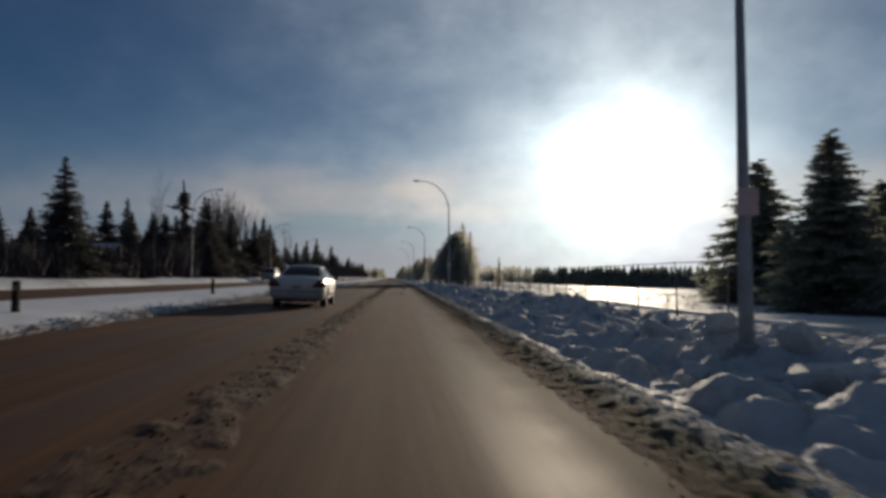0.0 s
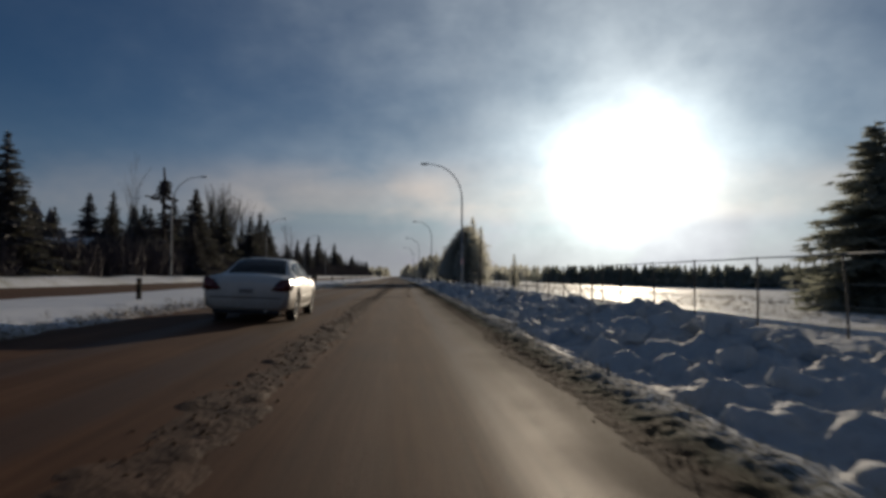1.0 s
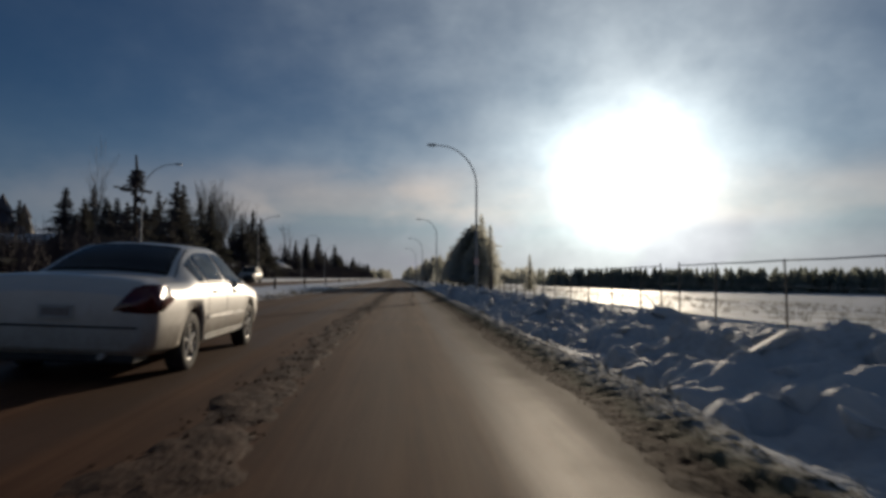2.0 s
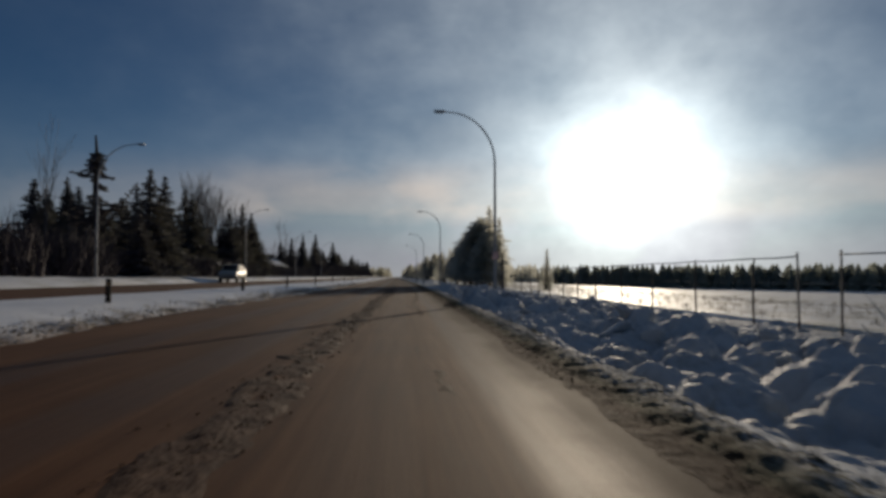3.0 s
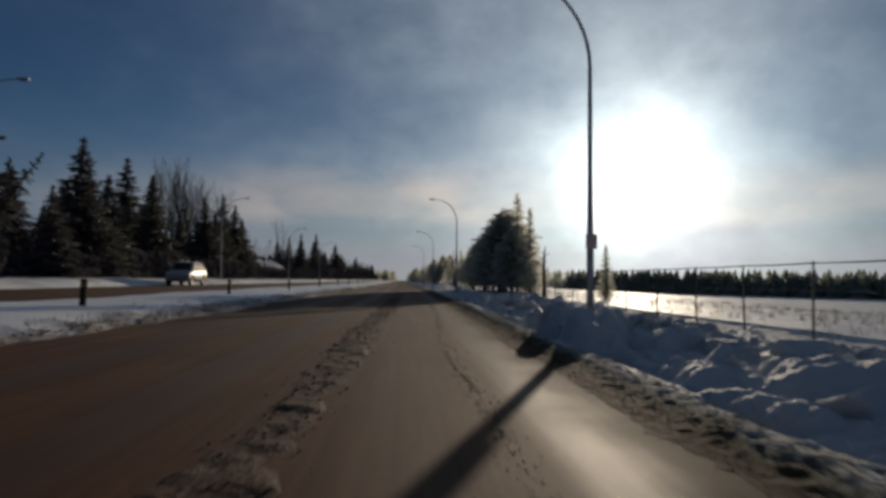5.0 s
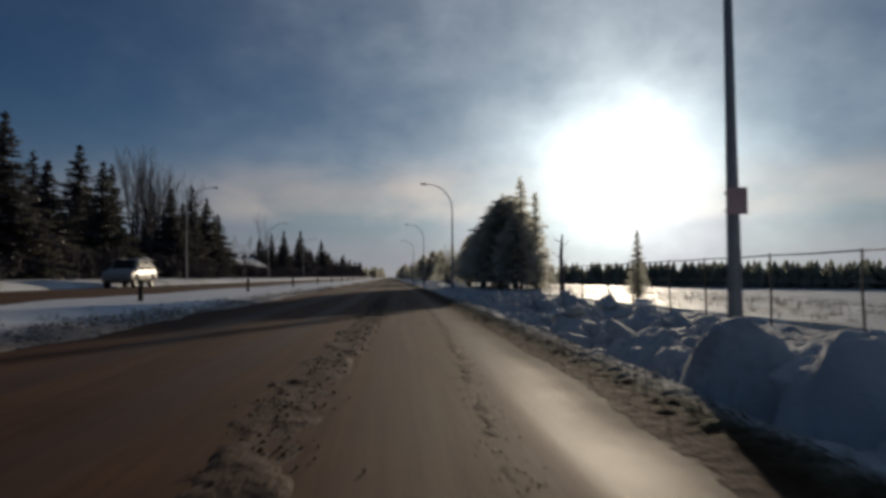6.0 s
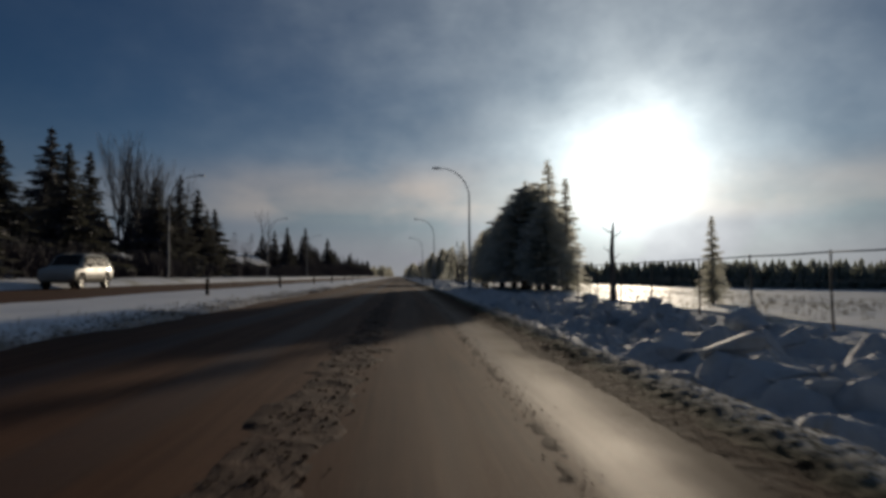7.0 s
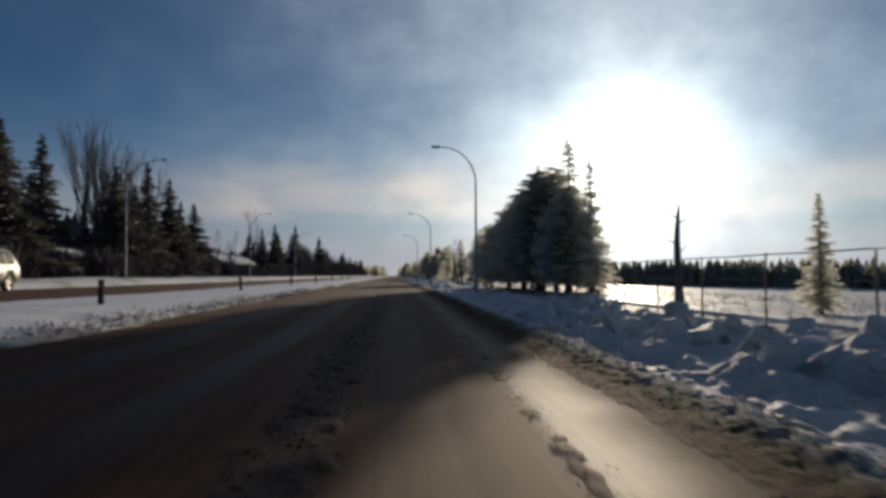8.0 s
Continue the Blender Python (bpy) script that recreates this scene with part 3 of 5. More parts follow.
crumbs("slush_clods", 400, on_windrow, 0.018, SLUSH, "fist-sized clods of brown slush between the lanes", "slush clods")
crumbs("slush_crumbs", 1800, on_windrow, 0.014, SLUSH, "loose crumbs of brown slush between the lanes", "slush crumbs")
crumbs("seam_crumbs", 1000, on_seam, 0.008, CRACK, "loose dark crumbs scattered along a seam of slush", "slush crumbs")
crumbs("shoulder_crumbs", 6000, on_shoulder, 0.010, SHOULDER, "frozen sandy crumbs along the shoulder", "slush crumbs")
crumbs("median_crumbs", 1600, on_median_edge, 0.026, BANK, "dirty frozen clods along the median edge", "slush crumbs")
crumbs("median_grit", 3200, on_median_edge, 0.022, GRIT, "sandy brown clods along the median edge", "slush crumbs")


def grass_blades():
    verts, faces = [], []
    spots = [(2.35 + 0.0115 * (q - 20) + RNG.uniform(0, 0.6), q, 0.03) for q in RNG.uniform(0, 75, 420)] + [(RNG.normal(-5.75, 0.28) + 0.0115 * (q - 20), q, 0.0) for q in RNG.uniform(15, 85, 620)]
    spots += [(RNG.uniform(10, 26), RNG.uniform(20, 130), 0.0) for _ in range(2200)]
    for cx, cy, _ in spots:
        for _ in range(RNG.integers(4, 10)):
            x, y = cx + RNG.normal(0, 0.06), cy + RNG.normal(0, 0.06)
            if x > 9:
                z = float(land(np.array(x), np.array(y)))
            elif x > 0:
                z = float(shoulder_height(np.array(x), np.array(y)))
            else:
                z = float(median_height(np.array([[x]]), np.array([[y]]))[0, 0])
            h, a, lean = RNG.uniform(0.05, 0.16) * (2.0 if x > 9 else 1.0), RNG.uniform(0, 6.28), RNG.uniform(0.1, 0.8)
            k, wd = len(verts), 0.006
            verts += [(x - wd * math.sin(a), y + wd * math.cos(a), z - 0.02), (x + wd * math.sin(a), y - wd * math.cos(a), z - 0.02), (x + h * lean * math.cos(a), y + h * lean * math.sin(a), z + h)]
            faces.append((k, k + 1, k + 2))
    tagged(new("dry_grass", mesh_of("dry_grass", verts, faces, GRASS, False)), "dry yellow grass stalks poking through the snow", "grass", kind="stuff")


grass_blades()


# ------------------------------------------------------------------ trees
def spruce_crown(seed, h, r, bare=0.06, thin=1.0, mat=NEEDLES, rounded=False):
    """Whorls of drooping boughs, each set with hanging sprays of needles."""
    g = np.random.default_rng(seed)
    verts, faces = [], []

    def tri(a, b, c):
        k = len(verts)
        verts.extend((a, b, c))
        faces.append((k, k + 1, k + 2))
    z = h * bare
    while z < h * 0.985:
        f = (z - h * bare) / (h * (1 - bare))
        reach = r * 1.25 * ((1 - f) ** 0.88) * min(1.0, 0.6 + f * 5)
        if mat is NEEDLES:
            reach = r * 1.34 * ((1 - f) ** 1.12) * min(1.0, 0.6 + f * 5) * (1.0 + 0.22 * math.sin(z * 4.6 + seed))
        if rounded:
            reach = r * 1.12 * (1 - f ** 1.9) ** 0.72 * min(1.0, 0.62 + f * 2.2)
        n = max(4, int((6 + 6 * (1 - f)) * thin + g.uniform(-1, 1)))
        a0 = g.uniform(0, 6.28)
        for i in range(n):
            a = a0 + 6.283 * i / n + g.normal(0, 0.22)
            L = reach * g.uniform(0.62, 1.22) + 0.06
            rise = 0.30 * f - 0.16 + g.normal(0, 0.10)
            d = np.array([math.cos(a), math.sin(a), 0.0])
            side = np.array([-d[1], d[0], 0.0])
            zb = z + g.normal(0, h * 0.016)
            m = max(3, int(4 + L * 3.4))
            for q in range(m):
                s = (q + g.uniform(0.2, 1.0)) / m
                p = d * L * s + np.array([0, 0, zb + L * s * rise - 0.22 * L * s * s + 0.10 * L * s ** 3])
                wd = (0.22 + 0.34 * L * (1 - s * 0.6)) * g.uniform(0.6, 1.2) * (1.0 - 0.42 * f * (mat is NEEDLES))
                for sg in (-1, 1):
                    tip = p + d * wd * g.uniform(0.35, 1.0) + sg * side * wd * g.uniform(0.5, 1.0) + np.array([0, 0, -wd * g.uniform(0.0, 0.55)])
                    mid = p + sg * side * wd * 0.18 + np.array([0, 0, -0.05 - wd * g.uniform(0.05, 0.35)])
                    tri(p - d * wd * 0.25, tip, mid)
                    if g.random() < 0.6:
                        tip2 = p + d * wd * g.uniform(0.0, 0.5) + sg * side * wd * g.uniform(0.3, 0.8) + np.array([0, 0, -wd * g.uniform(0.4, 0.9)])
                        tri(p, tip2, p + d * wd * 0.3 + np.array([0, 0, -0.06]))
            end = d * L + np.array([0, 0, zb + L * rise - 0.12 * L])
            tri(end - d * 0.3 * L + side * 0.05, end - d * 0.3 * L - side * 0.05, end + d * 0.12 * L + np.array([0, 0, 0.05 * L]))
        z += h * (0.021 + 0.009 * g.random()) / max(thin, 0.5) * (1.1 - 0.4 * f)
    tri(np.array([0.05, 0, h * 0.95]), np.array([-0.05, 0.02, h * 0.95]), np.array([0, 0, h * 1.01]))
    tri(np.array([0, 0.05, h * 0.95]), np.array([0.0, -0.05, h * 0.95]), np.array([0, 0, h * 1.01]))
    return mesh_of("crown", [v.tolist() for v in verts], faces, mat, False)


def snag_crown(seed):
    """A few long uneven boughs on a storm-broken spruce, ten metres tall."""
    g = np.random.default_rng(seed)
    boughs = [(7.6 + 1.3 * q / 18, 2.4 * q + 0.5, g.uniform(0.40, 0.95) * (1.15 - 0.025 * q), -0.62) for q in range(19)]
    boughs += [(7.25, 3.5, 1.5, 0.0), (7.2, 3.3, 1.1, -0.1), (7.25, 0.5, 1.1, -0.2), (7.1, 2.2, 0.8, -0.3)]
    boughs += [(g.uniform(5.4, 6.9), g.uniform(0, 6.28), g.uniform(0.4, 0.9), -0.45) for _ in range(12)]
    boughs += [(g.uniform(2.2, 5.6), g.uniform(0, 6.28), g.uniform(1.1, 2.3), g.uniform(-0.35, 0.25)) for _ in range(22)]
    verts, faces = [], []
    for z, a, L, rise in boughs:
        d = np.array([math.cos(a), math.sin(a), 0.0])
        side = np.array([-d[1], d[0], 0.0])
        for q in range(int(14 + L * 14)):
            t = g.uniform(0.06, 1.0)
            p = d * L * t + np.array([0, 0, z + L * t * rise + 0.12 * L * t * t])
            wd = g.uniform(0.22, 0.42) * (1.15 - 0.5 * t)
            for sg in (-1, 1):
                k = len(verts)
                tip = p + d * wd * g.uniform(0.2, 0.9) + sg * side * wd * g.uniform(0.4, 1.0) - np.array([0, 0, wd * g.uniform(0.1, 0.7)])
                verts.extend(((p - d * wd * 0.3).tolist(), tip.tolist(), (p + np.array([0, 0, -0.08 - 0.3 * wd])).tolist()))
                faces.append((k, k + 1, k + 2))
    return mesh_of("crown", verts, faces, NEEDLES, False)


def trunk_mesh(h, r, mat, lean=0.0):
    bm = bmesh.new()
    tube(bm, [(0, 0, -0.3), (lean * 0.1, 0, h * 0.3), (lean * 0.4, 0, h * 0.65), (lean, 0, h)], [r * 1.15, r * 0.85, r * 0.5, r * 0.08], 9)
    me = bpy.data.meshes.new("trunk")
    bm.to_mesh(me)
    bm.free()
    me.materials.append(mat)
    return me


KINDS = {}


def spruce(kind, x, y, h, z, label, turn=0.0, group="spruces", broad=1.3):
    """A spruce of one of the grown kinds, scaled to its height."""
    if kind not in KINDS:
        seed, r, bare, thin, mat = dict(full=(1, 0.21, 0.05, 1.0, NEEDLES), dense=(2, 0.24, 0.04, 1.15, NEEDLES), slim=(3, 0.15, 0.05, 0.95, NEEDLES), open=(4, 0.17, 0.16, 0.62, NEEDLES),
                                        wide=(6, 0.25, 0.03, 1.15, DUSTED_HAZED), stout=(10, 0.22, 0.05, 1.1, DUSTED_HAZED), pale=(7, 0.18, 0.12, 0.8, SPARSE), young=(8, 0.15, 0.06, 0.8, HAZE_PALED),
                                        pine=(9, 0.24, 0.18, 1.1, HAZE_PALED))[kind]
        KINDS[kind] = (spruce_crown(seed, 10.0, 10.0 * r, bare, thin, mat, kind == "pine"), trunk_mesh(9.6, 0.17, BARK))
    crown, trunk = KINDS[kind]
    tree = thing("spruce_tree", (x, y, z), label, "tree", group, turn)
    tree.scale = (broad * h / 10, broad * h / 10, h / 10)
    attach("trunk", trunk, BARK, tree)
    attach("crown", crown, NEEDLES, tree)
    return tree


def bare_tree_mesh(seed, h, spread_out, stems, depth, thick=0.042):
    g = np.random.default_rng(seed)
    bm = bmesh.new()

    def grow(p, d, L, r, level):
        pts, rad = [p], [r]
        for q in range(3):
            d = (d + Vector((g.normal(0, 0.09), g.normal(0, 0.09), 0.06))).normalized()
            p = p + d * L / 3
            pts.append(p)
            rad.append(max(0.007, r * (1 - 0.22 * (q + 1))))
        tube(bm, pts, rad, 6 if level < 2 else 3, cap=False)
        if level >= depth:
            return
        for _ in range(g.integers(2, 4) if level < 4 else 3):
            k = g.integers(1, 4)
            nd = (d + Vector((g.normal(0, spread_out), g.normal(0, spread_out), g.uniform(0.0, 0.35)))).normalized()
            grow(pts[k], nd, L * g.uniform(0.55, 0.8), rad[k] * 0.72, level + 1)
        grow(p, d, L * 0.72, rad[-1] * 0.9, level + 1)
    for _ in range(stems):
        a = g.uniform(0, 6.28)
        grow(Vector((0.25 * math.cos(a) * (stems > 1), 0.25 * math.sin(a) * (stems > 1), -0.2)), Vector((g.normal(0, 0.10), g.normal(0, 0.10), 1)).normalized(), h * 0.34, h * thick / stems ** 0.3, 0)
    me = bpy.data.meshes.new("branches")
    bm.to_mesh(me)
    bm.free()
    me.materials.append(PALE_BARK)
    return me


BARE = {}


def bare_tree(kind, x, y, h, z, label, turn=0.0):
    if kind not in BARE:
        seed, sp, stems, depth, thick = dict(poplar=(21, 0.15, 5, 4, 0.044), elm=(22, 0.55, 1, 5, 0.042), lone=(23, 0.34, 1, 4, 0.03), whip=(52, 0.27, 1, 3, 0.014))[kind]
        BARE[kind] = bare_tree_mesh(seed, 10.0, sp, stems, depth, thick)
        top = max(v.co.z for v in BARE[kind].vertices)
        BARE[kind].transform(Matrix.Scale(10.0 / top, 4))
    tree = new("bare_tree", BARE[kind])
    tree.matrix_world = pose(x, y, z, 0, 0, turn) @ Matrix.Scale(h / 10, 4)
    return tagged(tree, label, "tree", "bare trees")


def shrub_mesh(seed):
    """A thicket of leafless shoots."""
    g = np.random.default_rng(seed)
    verts, faces = [], []
    for _ in range(520):
        a, rr = g.uniform(0, 6.28), math.sqrt(g.random()) * 1.3
        p = np.array([rr * math.cos(a), rr * math.sin(a), g.uniform(-0.1, 0.9) * (1 - 0.2 * rr)])
        d = np.array([g.normal(0, 0.5), g.normal(0, 0.5), 1.0])
        d /= np.linalg.norm(d)
        L, t = g.uniform(0.5, 1.25), g.uniform(0.010, 0.035)
        s = np.cross(d, [g.normal(), g.normal(), 0.2])
        s *= t / np.linalg.norm(s)
        u = np.cross(d, s)
        k = len(verts)
        verts += [(p + s).tolist(), (p - s + u).tolist(), (p - s - u).tolist(), (p + d * L).tolist()]
        faces += [(k, k + 1, k + 3), (k + 1, k + 2, k + 3), (k + 2, k, k + 3)]
    return mesh_of("shrub", verts, faces, TWIGS, False)


SHRUBS = [shrub_mesh(31), shrub_mesh(32), shrub_mesh(33)]


def shrub(x, y, size, z, tall=1.0):
    s = new("shrub", SHRUBS[int(RNG.integers(3))])
    s.matrix_world = pose(x, y, z, 0, 0, RNG.uniform(0, 360)) @ Matrix.Diagonal((size, size, size * tall, 1))
    return tagged(s, "dense leafless dark shrub in the roadside hedge", "shrub", "roadside hedge")


Z_LEFT = 1.0
DARK = "tall dark green spruce among the roadside trees"
for kind, x, y, h in (("full", -23.4, 48.2, 9.0), ("dense", -45, 106, 12.4), ("slim", -45, 114, 13.9), ("full", -30, 89, 8.6), ("full", -40, 86.4, 8.4),
                      ("dense", -32.0, 60.0, 6.5), ("full", -30, 83.7, 8.5), ("dense", -27.5, 80.5, 8.0), ("full", -24.3, 88.0, 10.9), ("full", -21.9, 79.5, 6.0), ("slim", -34.2, 110, 12.6), ("full", -29.5, 95.5, 8.6),
                      ("dense", -27, 98.5, 9.6), ("full", -25.2, 104.1, 10.6), ("full", -32.7, 116, 14.5), ("slim", -31.9, 122, 13.4), ("full", -25.4, 122.4, 10.7),
                      ("slim", -25, 128.8, 12.0), ("dense", -25.2, 126.0, 9.3), ("full", -25, 135.3, 11.2), ("slim", -25, 139.2, 9.2), ("full", -29, 131, 9.0), ("dense", -34, 105, 10.0),
                      ("dense", -29, 108, 8.0), ("full", -42, 79, 7.5), ("dense", -31.5, 66.5, 5.2), ("full", -36, 68, 6.0), ("slim", -28, 217.6, 12.8), ("slim", -30, 263.4, 16.0), ("full", -29, 250, 12.5), ("full", -30, 328, 16.5), ("dense", -33, 300, 12)):
    spruce(kind, x, y, h, Z_LEFT - 0.1, DARK, RNG.uniform(0, 360))
snag = thing("spruce_tree", (-23.2, 74.1, Z_LEFT - 0.1), "tall broken spruce with a blunt bare top and few ragged boughs", "tree", "spruces")
snag.scale = (1.11, 1.11, 1.11)
bm = bmesh.new()
tube(bm, [(0, 0, -0.3), (0.05, 0, 3.0), (-0.03, 0, 6.5), (0.02, 0, 9.0), (-0.06, 0, 10.0)], [0.22, 0.19, 0.15, 0.11, 0.06], 9)
part("trunk", bm, BARK, snag)
attach("crown", snag_crown(41), NEEDLES, snag)
leaner = spruce("open", -27.2, 78.4, 9.3, Z_LEFT - 0.1, "half-fallen ragged spruce leaning over the hedge", 0, "spruces", 1.0)
leaner.rotation_euler = (0, radians(34), 0)
for y in np.arange(150, 700, 7.0):
    if RNG.random() < 0.85 and not 178 < y < 218:
        spruce(("full", "slim", "dense")[int(RNG.integers(3))], RNG.uniform(-40, -27), y + RNG.uniform(-4, 4), RNG.uniform(7.5, 12.0) * (1 + y / 2500), Z_LEFT, DARK, RNG.uniform(0, 360))
for x, y, h, kind in ((-24.6, 70, 11.8, "whip"), (-33, 138, 18.8, "poplar"), (-29.6, 137, 15.0, "poplar"), (-35.5, 141, 17.2, "poplar"), (-40, 243, 20, "lone"), (-35, 190, 10, "elm"),
                      (-34, 201, 10.5, "elm"), (-36, 228, 11, "elm"), (-33, 172, 8, "elm"), (-31, 282, 11, "elm"), (-34, 345, 13, "elm"), (-32, 382, 13, "elm"), (-31, 430, 13, "elm"), (-30, 480, 13, "elm"), (-31, 540, 14, "elm")):
    bare_tree(kind, x, y, h, Z_LEFT - 0.1, "leafless grey poplar with upright branches" if kind == "poplar" else "leafless tree with fine dark branches", RNG.uniform(0, 360))
for y in np.arange(40, 150, 2.3):
    at_house = 60 < y < 82
    spruce(("full", "dense", "slim")[int(RNG.integers(3))], RNG.uniform(-50, -43) if at_house else RNG.uniform(-46, -29), y + RNG.uniform(-1.5, 1.5), RNG.uniform(5.0, 9.2), Z_LEFT - 0.1, DARK, RNG.uniform(0, 360))
for y in np.arange(34, 240, 1.9):
    if 74 < y < 80:
        continue
    if not 61.6 < y < 64.4:
        shrub(-23.5 + RNG.uniform(-1.2, 1.2), y, RNG.uniform(0.9, 1.35) * (1.35 if 50 < y < 72 else 1.0), Z_LEFT - 0.1, RNG.uniform(1.0, 1.5))
    if 68 < y < 80:
        continue
    shrub(-27.5 + RNG.uniform(-1.5, 1.5), y + 0.8, RNG.uniform(1.2, 1.7), Z_LEFT - 0.1, RNG.uniform(0.8, 1.15))
for y in np.arange(240, 620, 5.0):
    shrub(-27 + RNG.uniform(-2, 2), y, RNG.uniform(2.2, 3.4), Z_LEFT - 0.2, RNG.uniform(0.9, 1.3))

PALE = "snow-dusted spruce with haze-paled needles standing in the snow beside the fence"
for kind, x, y, h in (("wide", 18.4, 31.0, 7.4), ("stout", 15.4, 21.5, 6.6), ("stout", 25.5, 37.0, 5.8), ("wide", 19.8, 24.6, 5.4)):
    spruce(kind, x, y, h, -0.3, PALE, RNG.uniform(0, 360), "spruces by the field", 1.4)
# the young one is added only to stretch the clump's shadow over the lane
for kind, x, y, h in (("pale", 11.2, 100.4, 10.0), ("pine", 10.2, 97.4, 6.2), ("pine", 9.9, 103.8, 8.4), ("pine", 11.3, 104.2, 8.8), ("pine", 11.4, 108.5, 9.2), ("pale", 11.6, 110.5, 9.6),
                      ("pine", 12.0, 112.5, 9.0), ("pine", 9.9, 108.0, 7.8), ("pine", 12.2, 116.0, 7.8), ("pine", 9.6, 113.0, 6.8), ("pale", 10.6, 106.0, 9.2), ("pine", 10.8, 119.0, 7.2),
                      ("pine", 12.5, 121.5, 7.4), ("pale", 9.4, 124.0, 6.2), ("pine", 8.9, 118.0, 5.8), ("young", 12.2, 99.2, 8.4)):
    spruce(kind, x, y, h, -0.15, "haze-paled conifer in the clump beside the road", RNG.uniform(0, 360), "conifers by the road", 1.3 if kind == "pine" else 0.95)
spruce("young", 13.4, 79.8, 3.75, -0.12, "slender young spruce alone in the snowy field", 20, "spruces by the field", 1.0)
# the pale and pine kinds carry haze in their needle colour
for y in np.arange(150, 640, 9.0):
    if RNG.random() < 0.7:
        spruce(("pale", "slim", "pine")[int(RNG.integers(3))], RNG.uniform(9.5, 15), y + RNG.uniform(-4, 4), RNG.uniform(5, 8.5) * (1 + y / 1500), -0.2, "conifer along the far stretch of road", RNG.uniform(0, 360), "conifers by the road")
for y in np.arange(132, 600, 12.0):
    bare_tree("elm", RNG.uniform(9, 14), y, RNG.uniform(4.5, 6.5) * (1 + y / 1200), -0.3, "leafless roadside tree with fine branches", RNG.uniform(0, 360))

dead = thing("dead_tree", (9.7, 81.7, -0.1), "slender bare dead trunk standing by the fence", "tree")
bm = bmesh.new()
tube(bm, [(0, 0, -0.2), (0.02, 0, 0.25), (0.0, 0.02, 1.2), (-0.03, 0, 2.3), (0.02, 0, 3.1), (0.06, 0, 3.6)], [0.24, 0.16, 0.13, 0.105, 0.07, 0.03], 9)
part("trunk", bm, PALE_BARK, dead)
bm = bmesh.new()
for z, a in ((1.9, 0.5), (2.2, 2.4), (2.5, 4.2), (2.7, 1.3), (2.9, 5.6), (3.1, 2.9)):
    tube(bm, [(0, 0, z), (0.25 * math.cos(a), 0.25 * math.sin(a), z + 0.12), (0.45 * math.cos(a), 0.45 * math.sin(a), z + 0.30)], [0.03, 0.02, 0.008], 5)
part("branch_stubs", bm, PALE_BARK, dead)


def far_woods(name, place, count, hmin, hmax, mat, label):
    """Distant woodland: many small ragged conifers and bushes."""
    verts, faces = [], []
    for _ in range(count):
        x, y, z = place()
        h = RNG.uniform(hmin, hmax) * (0.6 if RNG.random() < 0.45 else 1.0)
        r = h * RNG.uniform(0.20, 0.46)
        for tier in range(5):
            zb, zt = z + h * (0.02 + 0.19 * tier), z + h * min(1.0, 0.36 + 0.19 * tier)
            rr = r * (1 - 0.18 * tier) * RNG.uniform(0.75, 1.2)
            k = len(verts)
            verts.append((x, y, zt))
            n = 7
            for q in range(n):
                a = 6.283 * q / n + tier
                m = rr * RNG.uniform(0.6, 1.25)
                verts.append((x + m * math.cos(a), y + m * math.sin(a), zb + RNG.uniform(-0.05, 0.06) * h))
            faces += [(k, k + 1 + q, k + 1 + (q + 1) % n) for q in range(n)]
    tagged(new(name, mesh_of(name, verts, faces, mat, False)), label, "woods", kind="stuff")


def beyond_field():
    s = RNG.random()
    x = 62 + 330 * s ** 1.3 + RNG.uniform(0, 26)
    y = 290 - 1.15 * (x - 62) + RNG.uniform(-9, 9)
    return x, y, float(np.interp(x, [60, 80, 120, 500], [-1.9, -2.6, -3.0, -3.4])) - 0.2


# far woods toward the field and road end have haze in their colour
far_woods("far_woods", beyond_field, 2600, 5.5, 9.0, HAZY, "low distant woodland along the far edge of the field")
far_woods("far_woods_ahead", lambda: (RNG.uniform(14, 75), 300 + RNG.uniform(0, 260), -1.6), 1100, 5, 9, SPARSE, "haze-paled distant woodland beyond the field")
far_woods("far_woods_left", lambda: (RNG.uniform(-110, -46), RNG.uniform(40, 700), 1.0), 1500, 6, 11, NEEDLES, "dark woodland behind the roadside trees")
far_woods("far_woods_end", lambda: (RNG.choice([-1, 1]) * RNG.uniform(9, 90), RNG.uniform(640, 1100), 0.2), 900, 8, 13, HAZE_PALED, "distant trees closing the end of the road")


